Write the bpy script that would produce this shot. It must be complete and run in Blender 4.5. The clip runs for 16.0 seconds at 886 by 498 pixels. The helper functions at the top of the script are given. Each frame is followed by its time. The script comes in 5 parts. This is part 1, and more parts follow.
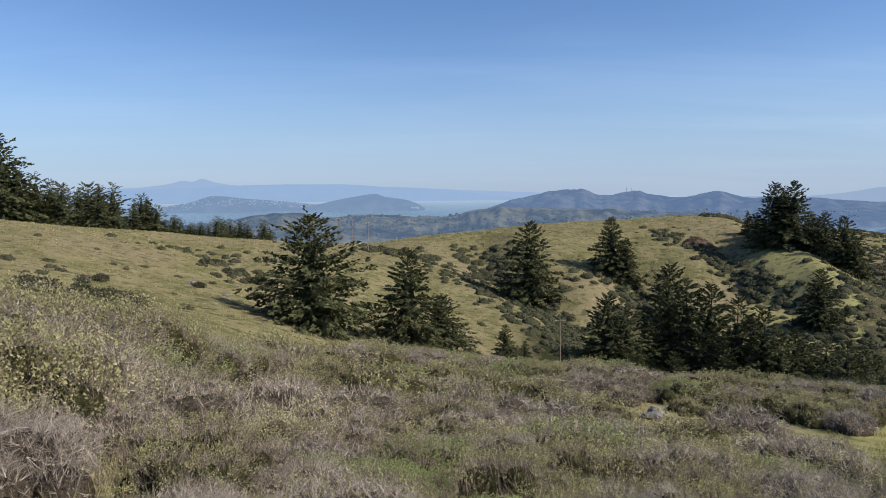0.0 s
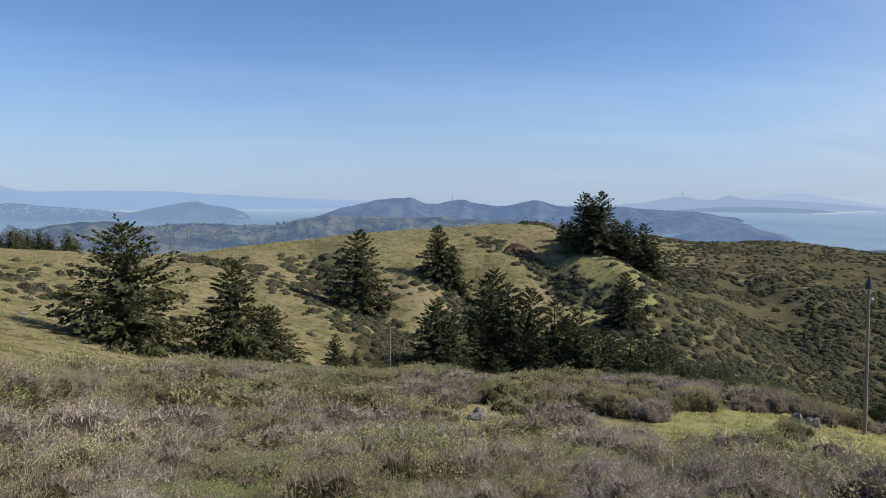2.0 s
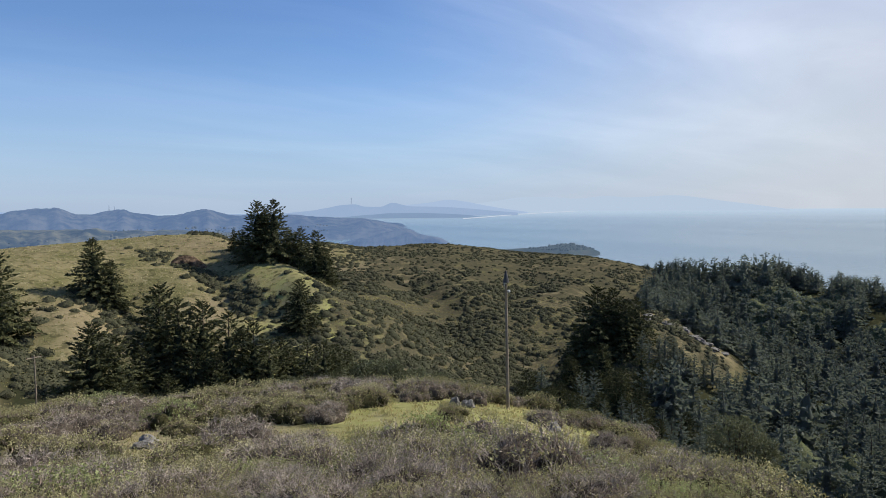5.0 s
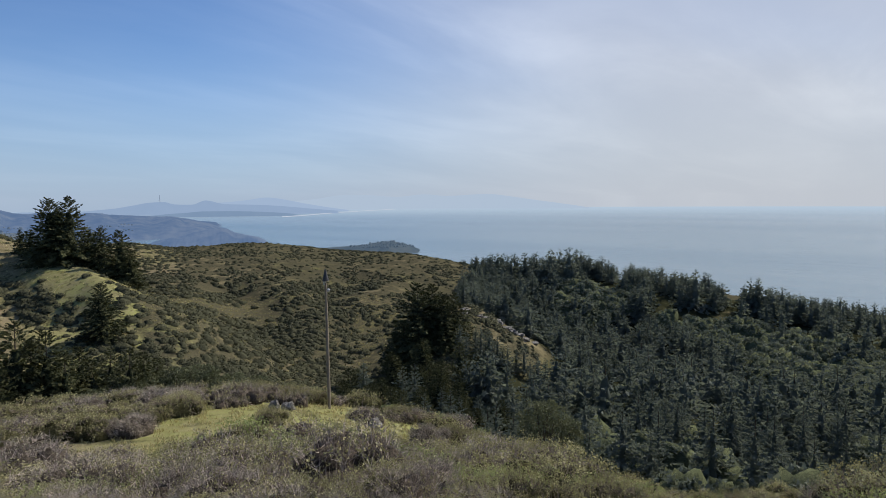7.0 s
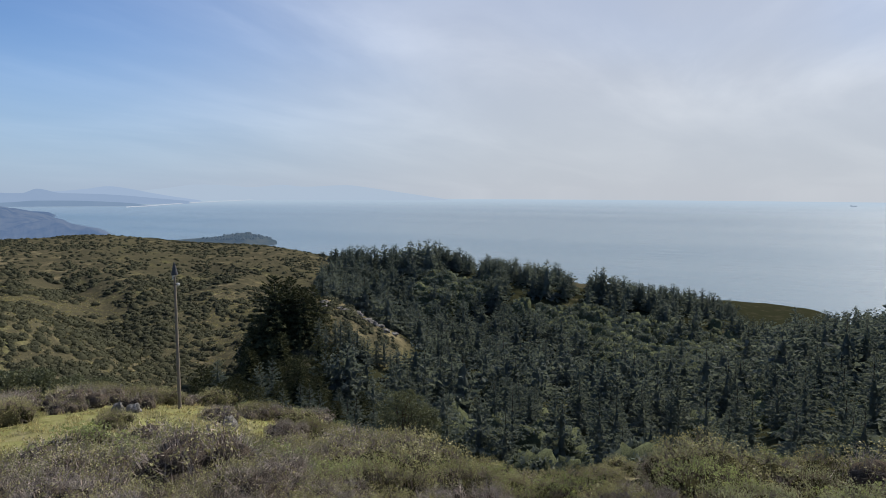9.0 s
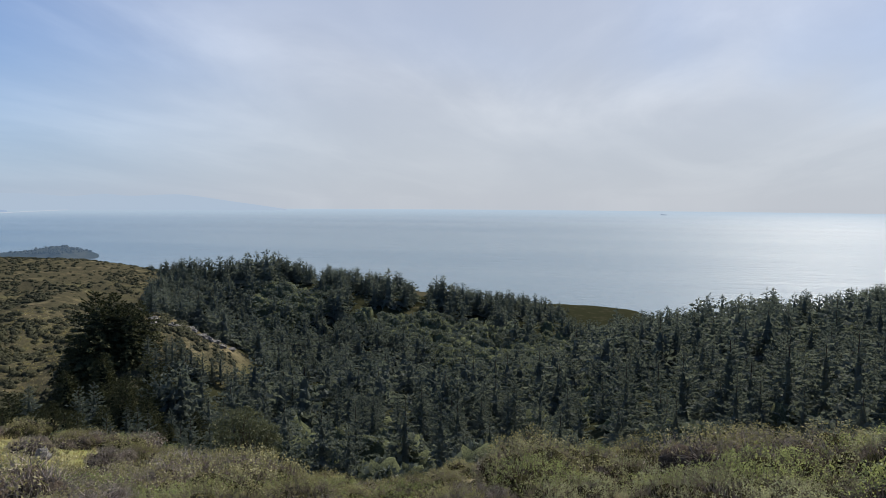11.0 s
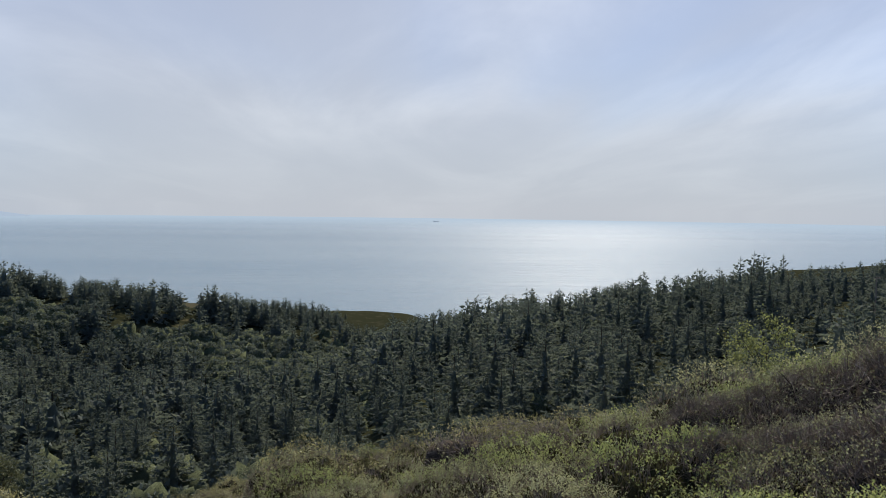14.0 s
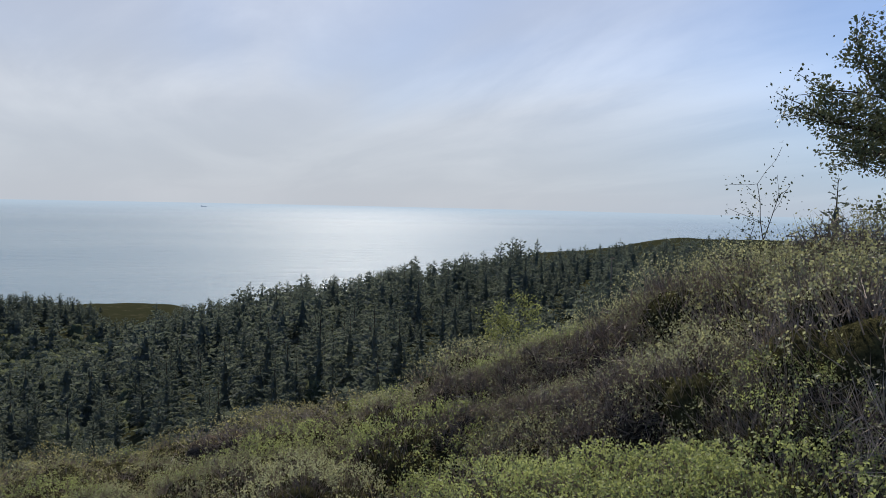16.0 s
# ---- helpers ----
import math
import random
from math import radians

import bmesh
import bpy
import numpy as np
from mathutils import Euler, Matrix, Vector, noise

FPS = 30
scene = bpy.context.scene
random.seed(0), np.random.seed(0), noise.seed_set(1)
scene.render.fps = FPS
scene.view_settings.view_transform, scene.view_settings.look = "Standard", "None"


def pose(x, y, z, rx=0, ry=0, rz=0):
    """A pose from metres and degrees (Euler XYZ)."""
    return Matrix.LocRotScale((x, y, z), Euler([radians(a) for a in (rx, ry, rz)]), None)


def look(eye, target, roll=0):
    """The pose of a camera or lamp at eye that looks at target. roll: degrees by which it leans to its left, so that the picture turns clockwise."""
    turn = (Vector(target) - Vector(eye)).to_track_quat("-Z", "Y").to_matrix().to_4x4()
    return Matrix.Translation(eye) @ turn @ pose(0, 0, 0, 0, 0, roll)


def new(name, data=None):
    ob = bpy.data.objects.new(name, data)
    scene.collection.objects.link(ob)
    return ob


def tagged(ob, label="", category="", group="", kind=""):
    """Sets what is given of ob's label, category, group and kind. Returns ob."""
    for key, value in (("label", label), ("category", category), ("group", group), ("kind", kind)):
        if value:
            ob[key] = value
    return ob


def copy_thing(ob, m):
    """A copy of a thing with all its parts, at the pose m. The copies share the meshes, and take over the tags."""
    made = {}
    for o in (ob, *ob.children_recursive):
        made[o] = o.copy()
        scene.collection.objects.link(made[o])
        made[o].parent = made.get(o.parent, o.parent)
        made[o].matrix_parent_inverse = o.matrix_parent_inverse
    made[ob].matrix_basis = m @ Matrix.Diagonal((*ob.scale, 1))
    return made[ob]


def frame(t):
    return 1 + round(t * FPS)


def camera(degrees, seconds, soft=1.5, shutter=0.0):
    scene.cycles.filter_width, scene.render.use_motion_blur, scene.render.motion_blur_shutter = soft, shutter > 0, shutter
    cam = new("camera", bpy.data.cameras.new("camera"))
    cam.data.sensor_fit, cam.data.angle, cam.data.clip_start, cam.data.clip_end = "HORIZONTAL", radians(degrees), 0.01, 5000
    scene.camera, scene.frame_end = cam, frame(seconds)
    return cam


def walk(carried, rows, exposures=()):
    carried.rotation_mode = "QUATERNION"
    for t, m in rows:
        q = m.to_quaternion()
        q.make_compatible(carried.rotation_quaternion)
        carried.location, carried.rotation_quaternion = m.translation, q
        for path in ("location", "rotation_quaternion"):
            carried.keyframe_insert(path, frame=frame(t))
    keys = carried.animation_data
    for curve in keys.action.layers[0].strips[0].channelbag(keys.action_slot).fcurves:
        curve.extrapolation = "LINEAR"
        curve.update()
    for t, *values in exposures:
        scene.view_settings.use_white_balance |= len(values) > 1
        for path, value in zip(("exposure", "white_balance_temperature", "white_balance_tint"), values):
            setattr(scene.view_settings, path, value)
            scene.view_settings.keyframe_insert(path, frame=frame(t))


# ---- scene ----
import collections

# A hilltop above a coast: the eye stands at the origin, 1.6 m over the path, and turns on the spot.
cam = camera(63.35, 16.0, soft=0.5)
EYE, REACH = 1.6, 0.46
# seconds, turn to the right, tilt, lean
TURNS = [
    (0.0, 0.00, -4.92, 0.50),
    (0.5, 3.30, -4.78, 0.29),
    (1.0, 6.89, -4.66, 0.02),
    (1.5, 10.47, -4.53, -0.07),
    (2.0, 13.54, -4.33, 0.11),
    (2.5, 16.48, -4.12, 0.35),
    (3.0, 20.23, -3.91, 0.46),
    (3.5, 25.45, -3.91, 0.62),
    (4.0, 31.00, -3.97, 0.72),
    (6.5, 49.24, -3.79, 0.34),
    (7.0, 53.44, -4.11, 0.37),
    (7.5, 57.13, -4.61, 0.13),
    (8.0, 59.80, -4.95, -0.15),
    (10.5, 73.39, -3.97, -0.14),
    (11.0, 77.19, -3.96, -0.36),
    (11.5, 80.74, -4.21, -0.68),
    (12.0, 83.76, -4.36, -0.89),
    (12.5, 86.02, -4.31, -0.84),
    (13.0, 88.21, -3.99, -0.75),
    (13.5, 91.13, -3.54, -0.72),
    (14.0, 94.84, -3.25, -0.74),
    (14.5, 99.07, -3.20, -0.80),
    (15.0, 103.58, -3.40, -0.94),
    (15.5, 108.18, -3.78, -1.11),
    (16.0, 112.66, -4.08, -1.36),
]
SWEEP = [(t, pose(REACH * math.sin(radians(a)), REACH * (math.cos(radians(a)) - 1), EYE, 90 + tilt, lean, -a)) for t, a, tilt, lean in TURNS]
walk(cam, SWEEP, exposures=[(0.0, 0.06), (4.2, 0.08), (6.3, 0.10), (6.6, 0.08), (7.0, -0.08), (8.0, -0.10), (16.0, -0.10)])

# ---- light ----
SUN_BEARING, SUN_HEIGHT = 107.0, 40.0


def toward(bearing, rise=0.0, reach=1.0):
    b, e = radians(bearing), radians(rise)
    return Vector((math.sin(b) * math.cos(e), math.cos(b) * math.cos(e), math.sin(e))) * reach


sun = new("sun", bpy.data.lights.new("sun", "SUN"))
sun.data.energy, sun.data.angle, sun.data.color = 5.2, radians(0.6), (1.0, 0.93, 0.82)
sun.matrix_world = look(toward(SUN_BEARING, SUN_HEIGHT, 400), (0, 0, 0))

world = bpy.data.worlds.new("world")
scene.world = world
world.use_nodes = True


class Net:
    """A short way to write node trees."""

    def __init__(self, tree):
        self.tree = tree
        tree.nodes.clear()

    def add(self, kind, settings=None, **inputs):
        n = self.tree.nodes.new(kind)
        for k, v in (settings or {}).items():
            setattr(n, k, v)
        for k, v in inputs.items():
            key = int(k[1:]) if k[0] == "i" and k[1:].isdigit() else k.replace("_", " ")
            if isinstance(v, bpy.types.NodeSocket):
                self.tree.links.new(v, n.inputs[key])
            else:
                n.inputs[key].default_value = v
        return n

    def math(self, op, a, b=0.0, clamp=False):
        return self.add("ShaderNodeMath", {"operation": op, "use_clamp": clamp}, i0=a, i1=b).outputs[0]

    def mix(self, f, a, b, blend="MIX"):
        n = self.add("ShaderNodeMix", {"data_type": "RGBA", "blend_type": blend}, i0=f)
        for key, v in ((6, a), (7, b)):
            if isinstance(v, bpy.types.NodeSocket):
                self.tree.links.new(v, n.inputs[key])
            else:
                n.inputs[key].default_value = (*v, 1.0) if len(v) == 3 else v
        return n.outputs[2]

    def noise(self, vector, scale, detail=4.0, rough=0.55, warp=0.0):
        return self.add("ShaderNodeTexNoise", None, Vector=vector, Scale=scale, Detail=detail, Roughness=rough, Distortion=warp).outputs["Fac"]

    def ramp(self, value, low, high, to_low=0.0, to_high=1.0):
        n = self.add("ShaderNodeMapRange", {"interpolation_type": "SMOOTHSTEP"}, Value=value)
        for k, v in zip((1, 2, 3, 4), (low, high, to_low, to_high)):
            n.inputs[k].default_value = v
        return n.outputs[0]


n = Net(world.node_tree)
sky = n.add("ShaderNodeTexSky", {"sky_type": "NISHITA", "sun_disc": False, "sun_elevation": radians(SUN_HEIGHT), "sun_rotation": radians(SUN_BEARING),
                                 "altitude": 300.0, "air_density": 1.0, "dust_density": 0.3, "ozone_density": 2.0})
way = n.add("ShaderNodeTexCoord").outputs["Generated"]
# high thin cloud in long streaks that run out to sea
up = n.add("ShaderNodeSeparateXYZ", None, Vector=way).outputs
lift = n.math("ADD", n.math("MAXIMUM", up[2], 0.0), 0.12)
plane = n.add("ShaderNodeCombineXYZ", None, X=n.math("DIVIDE", up[0], lift), Y=n.math("DIVIDE", up[1], lift)).outputs[0]
turned = n.add("ShaderNodeMapping", None, Vector=plane, Location=(2.3, 1.1, 0.0), Rotation=(0.0, 0.0, radians(32)), Scale=(0.24, 0.60, 1.0)).outputs[0]
streak = n.noise(turned, 1.5, 6.0, 0.56, 0.5)
veil = n.noise(turned, 0.7, 3.0, 0.5, 0.4)
broad = n.noise(plane, 0.45, 3.0, 0.5)
wisps = n.math("MULTIPLY", n.ramp(streak, 0.34, 0.74), n.ramp(broad, 0.25, 0.65, 0.25, 1.0))
# a thin sheet of high cloud lies over the sea
seaward = n.add("ShaderNodeVectorMath", {"operation": "DOT_PRODUCT"}, i0=way, i1=tuple(toward(95.0, 8.0))).outputs["Value"]
cover = n.math("MULTIPLY", wisps, n.ramp(seaward, -0.1, 0.8, 0.28, 1.0))
cover = n.math("MULTIPLY", cover, n.ramp(up[2], 0.0, 0.16, 0.25, 1.0))
low = n.ramp(up[2], 0.0, 0.2, 1.0, 0.0)
blue = n.mix(1.0, sky.outputs[0], (0.78, 0.97, 1.28), "MULTIPLY")
clear = n.mix(n.math("MULTIPLY", low, 0.66), blue, (4.0, 5.3, 7.7))
sheet = n.math("MULTIPLY", n.ramp(seaward, 0.45, 0.985, 0.0, 0.84), n.ramp(n.math("ADD", veil, n.math("MULTIPLY", low, 0.3)), 0.25, 0.65, 0.68, 1.0))
hazy = n.mix(sheet, clear, n.mix(n.ramp(seaward, 0.55, 0.93), (4.7, 5.2, 6.2), n.mix(low, (6.25, 6.4, 6.75), (5.95, 6.22, 6.75))))
cloudy = n.mix(cover, hazy, (2.0, 1.95, 1.8), "ADD")
back = n.add("ShaderNodeBackground", None, Color=cloudy, Strength=0.095)
n.add("ShaderNodeOutputWorld", None, Surface=back.outputs[0])


# ---- materials ----
def material(name):
    m = bpy.data.materials.new(name)
    m.use_nodes = True
    return m, Net(m.node_tree)


def finish(net, colour, rough=0.8, bump=None, bump_size=0.02, gloss=0.3, metal=0.0):
    more = {}
    if bump is not None:
        more["Normal"] = net.add("ShaderNodeBump", None, Height=bump, Distance=bump_size, Strength=0.8).outputs[0]
    if not isinstance(colour, bpy.types.NodeSocket):
        colour = (*colour, 1.0)
    s = net.add("ShaderNodeBsdfPrincipled", None, Base_Color=colour, Roughness=rough, Metallic=metal, Specular_IOR_Level=gloss, **more)
    net.add("ShaderNodeOutputMaterial", None, Surface=s.outputs[0])


def leaf_material(name, dark, light, through_light=0.35, patch=0.0, gloss=0.2, vary=0.45):
    """Leaves or needles: two greens by clump and by plant, some light passing through."""
    m, n = material(name)
    g = n.add("ShaderNodeNewGeometry")
    by_leaf = g.outputs["Random Per Island"]
    by_plant = n.add("ShaderNodeObjectInfo").outputs["Random"]
    spot = n.noise(g.outputs["Position"], patch or 0.35, 3.0)
    v = n.math("ADD", n.math("MULTIPLY", n.math("SUBTRACT", by_leaf, 0.5), vary), n.math("ADD", n.math("MULTIPLY", by_plant, 0.25), 0.22))
    v = n.math("ADD", v, n.math("MULTIPLY", n.ramp(spot, 0.35, 0.65), 0.35), True)
    c = n.mix(v, dark, light)
    d = n.add("ShaderNodeBsdfPrincipled", None, Base_Color=c, Roughness=0.55, Specular_IOR_Level=gloss)
    t = n.add("ShaderNodeBsdfTranslucent", None, Color=n.mix(1.0, c, (1.0, 1.0, 0.82), "MULTIPLY"))
    s = n.add("ShaderNodeMixShader", None, i0=through_light, i1=d.outputs[0], i2=t.outputs[0])
    n.add("ShaderNodeOutputMaterial", None, Surface=s.outputs[0])
    return m


def bark_material(name, dark, light, scale=6.0):
    m, n = material(name)
    p = n.add("ShaderNodeTexCoord").outputs["Object"]
    a = n.noise(p, scale, 6.0)
    b = n.noise(p, scale * 5, 3.0)
    v = n.math("ADD", n.math("MULTIPLY", a, 0.45), n.math("MULTIPLY", n.add("ShaderNodeObjectInfo").outputs["Random"], 0.2))
    v = n.math("ADD", v, n.math("MULTIPLY", n.math("SUBTRACT", n.add("ShaderNodeNewGeometry").outputs["Random Per Island"], 0.35), 0.6), True)
    finish(n, n.mix(v, dark, light), 0.85, b, 0.02)
    return m


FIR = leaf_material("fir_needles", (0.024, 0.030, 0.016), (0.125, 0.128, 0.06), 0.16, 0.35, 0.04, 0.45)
# paler, bluer needle copy: haze before the forest put into its colour
FIR_HAZED = leaf_material("fir_needles_hazed", (0.079, 0.099, 0.090), (0.202, 0.225, 0.187), 0.46, 0.05, 0.02, 0.4)
OAK = leaf_material("oak_leaves", (0.09, 0.108, 0.085), (0.235, 0.26, 0.205), 0.3, 0.08, 0.03)
OAK_NEAR = leaf_material("bay_leaves", (0.05, 0.06, 0.034), (0.19, 0.20, 0.115), 0.28, 0.4, 0.1)
HOLM = leaf_material("live_oak_leaves", (0.05, 0.065, 0.035), (0.16, 0.18, 0.10), 0.2, 0.5, 0.2)
SCRUB = leaf_material("coyote_brush_leaves", (0.12, 0.115, 0.05), (0.56, 0.52, 0.27), 0.34, 0.5, 0.18, 0.34)
FRESH = leaf_material("fresh_green_leaves", (0.12, 0.135, 0.052), (0.48, 0.53, 0.23), 0.44, 0.6, 0.25, 0.42)
SAGE = leaf_material("pale_sage_green_leaves", (0.12, 0.122, 0.066), (0.50, 0.505, 0.31), 0.46, 0.7, 0.3, 0.36)
DULL = leaf_material("dull_sage_leaves", (0.12, 0.11, 0.07), (0.44, 0.41, 0.29), 0.2, 0.5, 0.14)
CHAPARRAL = leaf_material("chaparral_leaves", (0.028, 0.031, 0.018), (0.112, 0.112, 0.064), 0.15, 0.03, 0.1)
STRAW = leaf_material("dry_and_green_grass", (0.22, 0.22, 0.07), (0.58, 0.50, 0.28), 0.4, 0.4)
LUSH = leaf_material("green_grass_blades", (0.12, 0.17, 0.035), (0.36, 0.43, 0.12), 0.4, 0.8)
BARK = bark_material("fir_bark", (0.03, 0.022, 0.016), (0.09, 0.07, 0.05))
TWIG = bark_material("weathered_twigs", (0.09, 0.07, 0.055), (0.50, 0.40, 0.315), 14.0)
TWIG_GREY = bark_material("bare_grey_twigs", (0.12, 0.097, 0.078), (0.76, 0.645, 0.545), 14.0)
POLE = bark_material("weathered_pole_timber", (0.14, 0.11, 0.08), (0.34, 0.29, 0.23), 3.0)


def stone_material():
    m, n = material("lichened_stone")
    p = n.add("ShaderNodeTexCoord").outputs["Object"]
    v = n.noise(p, 2.5, 8.0, 0.6)
    w = n.noise(p, 9.0, 5.0)
    c = n.mix(n.ramp(v, 0.35, 0.7), (0.10, 0.095, 0.085), (0.30, 0.28, 0.25))
    c = n.mix(n.ramp(w, 0.6, 0.75), c, (0.36, 0.33, 0.25))
    finish(n, c, 0.85, n.math("ADD", v, w), 0.08)
    return m


STONE = stone_material()


def mass_material(name, dark, light):
    """The inner mass of a thick bush: twigs and small leaves too fine to tell apart, the shade among them put into the
    dark colours.
    """
    m, n = material(name)
    p = n.add("ShaderNodeNewGeometry").outputs["Position"]
    a, b = n.noise(p, 7.0, 5.0, 0.75), n.noise(p, 34.0, 4.0, 0.8)
    v = n.math("ADD", n.math("MULTIPLY", a, 0.5), n.math("MULTIPLY", b, 0.5))
    finish(n, n.mix(n.ramp(v, 0.36, 0.62), dark, light), 0.9, v, 0.12, 0.0)
    return m


# near-black ends hold the shade inside bushes and crowns
MASS = mass_material("inner_brush_shade", (0.015, 0.015, 0.008), (0.085, 0.08, 0.038))
MASS_TWIG = mass_material("inner_twig_shade", (0.025, 0.02, 0.015), (0.14, 0.115, 0.09))
MASS_DARK = mass_material("inner_chaparral_shade", (0.02, 0.022, 0.014), (0.095, 0.095, 0.058))
MASS_FIR = mass_material("inner_fir_crown_shade", (0.012, 0.016, 0.01), (0.05, 0.058, 0.034))
MASS_OAK = mass_material("inner_oak_crown_shade", (0.025, 0.032, 0.018), (0.15, 0.165, 0.09))


def ground_material():
    """Winter grass, dry tufts, soil and scrub litter, by what the plan says grows there."""
    m, n = material("hill_grass_and_soil")
    p = n.add("ShaderNodeNewGeometry").outputs["Position"]
    scrubby = n.add("ShaderNodeAttribute", {"attribute_name": "scrub"}).outputs["Fac"]
    woody = n.add("ShaderNodeAttribute", {"attribute_name": "wood"}).outputs["Fac"]
    bare = n.add("ShaderNodeAttribute", {"attribute_name": "bare"}).outputs["Fac"]
    dry = n.add("ShaderNodeAttribute", {"attribute_name": "dry"}).outputs["Fac"]
    big = n.noise(p, 0.018, 5.0, 0.6)
    mid = n.noise(p, 0.16, 6.0, 0.62)
    fine = n.noise(p, 2.2, 6.0, 0.7)
    tuft = n.noise(p, 11.0, 3.0, 0.7)
    grass = n.mix(n.ramp(mid, 0.36, 0.64), (0.112, 0.110, 0.046), (0.22, 0.188, 0.10))
    grass = n.mix(n.ramp(big, 0.44, 0.6), grass, (0.205, 0.168, 0.10))
    lush = n.add("ShaderNodeAttribute", {"attribute_name": "lush"}).outputs["Fac"]
    grass = n.mix(n.math("MULTIPLY", lush, n.ramp(mid, 0.3, 0.6, 0.9, 0.3)), grass, (0.29, 0.30, 0.105))
    grass = n.mix(n.math("MULTIPLY", n.ramp(fine, 0.45, 0.75), 0.55), grass, (0.33, 0.285, 0.17))
    grass = n.mix(n.math("MULTIPLY", n.ramp(tuft, 0.5, 0.8), 0.55), grass, (0.08, 0.085, 0.03))
    speck = n.ramp(n.noise(p, 0.5, 3.0, 0.65), 0.50, 0.64)
    grass = n.mix(n.math("MULTIPLY", speck, 0.75), grass, (0.055, 0.055, 0.025))
    pale = n.ramp(n.noise(p, 0.55, 5.0, 0.7), 0.54, 0.68)
    grass = n.mix(n.math("MULTIPLY", pale, 0.5), grass, (0.34, 0.30, 0.185))
    litter = n.mix(n.ramp(fine, 0.3, 0.7), (0.032, 0.031, 0.019), (0.125, 0.112, 0.068))
    edge = n.math("ADD", scrubby, n.math("MULTIPLY", n.math("SUBTRACT", mid, 0.5), 1.5), True)
    grass = n.mix(n.math("MULTIPLY", dry, n.ramp(fine, 0.3, 0.6, 0.35, 0.95)), grass, n.mix(n.ramp(tuft, 0.35, 0.65), (0.16, 0.13, 0.07), (0.46, 0.39, 0.24)))
    c = n.mix(n.ramp(edge, 0.35, 0.75), grass, litter)
    # much darker ground wherever the wood mask is set
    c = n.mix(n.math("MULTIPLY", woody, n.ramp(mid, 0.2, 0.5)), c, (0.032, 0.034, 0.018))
    c = n.mix(bare, c, n.mix(n.ramp(fine, 0.3, 0.7), (0.15, 0.115, 0.075), (0.34, 0.28, 0.20)))
    finish(n, c, 0.95, n.math("ADD", n.math("MULTIPLY", fine, 1.0), n.math("MULTIPLY", tuft, 0.4)), 0.05, 0.0)
    return m


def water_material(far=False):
    m, n = material("sea_water_hazed" if far else "sea_water")
    p = n.add("ShaderNodeNewGeometry").outputs["Position"]
    long = n.add("ShaderNodeMapping", None, Vector=p, Rotation=(0, 0, radians(-25)), Scale=(1.0, 0.25, 1.0)).outputs[0]
    swell = n.noise(long, 0.05, 4.0, 0.6)
    chop = n.noise(p, 0.5, 5.0, 0.65)
    h = n.math("ADD", n.math("MULTIPLY", swell, 3.0), n.math("MULTIPLY", chop, 0.5))
    patch = n.ramp(n.noise(long, 0.004, 3.0), 0.35, 0.65)
    c = n.mix(patch, (0.13, 0.205, 0.25), (0.17, 0.24, 0.275))
    b = n.add("ShaderNodeBump", None, Height=h, Distance=1.0, Strength=0.5).outputs[0]
    s = n.add("ShaderNodeBsdfPrincipled", None, Base_Color=c, Roughness=0.26, Normal=b, Specular_IOR_Level=0.45)
    out = s.outputs[0]
    # haze painted as an emission that grows with distance
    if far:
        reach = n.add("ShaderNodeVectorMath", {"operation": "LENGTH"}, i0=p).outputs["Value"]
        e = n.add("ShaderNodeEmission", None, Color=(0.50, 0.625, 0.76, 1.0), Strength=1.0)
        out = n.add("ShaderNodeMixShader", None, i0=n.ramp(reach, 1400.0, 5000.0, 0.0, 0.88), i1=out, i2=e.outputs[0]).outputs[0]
    n.add("ShaderNodeOutputMaterial", None, Surface=out)
    return m


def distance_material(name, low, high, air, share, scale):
    """Country seen through miles of air: its own colours, with the air's glow mixed in as emission to paint the haze.
    """
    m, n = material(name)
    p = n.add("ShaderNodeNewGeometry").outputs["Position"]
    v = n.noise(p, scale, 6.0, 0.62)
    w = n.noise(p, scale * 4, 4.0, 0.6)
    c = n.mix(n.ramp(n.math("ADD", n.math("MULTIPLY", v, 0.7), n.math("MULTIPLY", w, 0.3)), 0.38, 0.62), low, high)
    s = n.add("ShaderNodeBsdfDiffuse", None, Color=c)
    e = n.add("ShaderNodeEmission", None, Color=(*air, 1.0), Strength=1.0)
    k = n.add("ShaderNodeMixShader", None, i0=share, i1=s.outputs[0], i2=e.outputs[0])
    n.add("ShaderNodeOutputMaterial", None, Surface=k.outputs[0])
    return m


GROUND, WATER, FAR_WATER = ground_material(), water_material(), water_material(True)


# ---- building helpers ----
def mesh_of(name, verts, faces, mat, smooth=False):
    me = bpy.data.meshes.new(name)
    me.from_pydata([tuple(v) for v in np.asarray(verts, dtype=float)], [], [tuple(int(i) for i in f) for f in faces])
    for one in mat if isinstance(mat, (list, tuple)) else [mat]:
        me.materials.append(one)
    if smooth:
        me.polygons.foreach_set("use_smooth", [True] * len(me.polygons))
    me.update()
    return me


def child(name, me, parent, label=""):
    ob = new(name, me)
    ob.parent = parent
    return tagged(ob, label)


def part(name, bm, mat, parent, label=""):
    me = bpy.data.meshes.new(name)
    bm.to_mesh(me)
    bm.free()
    me.materials.append(mat)
    return child(name, me, parent, label)


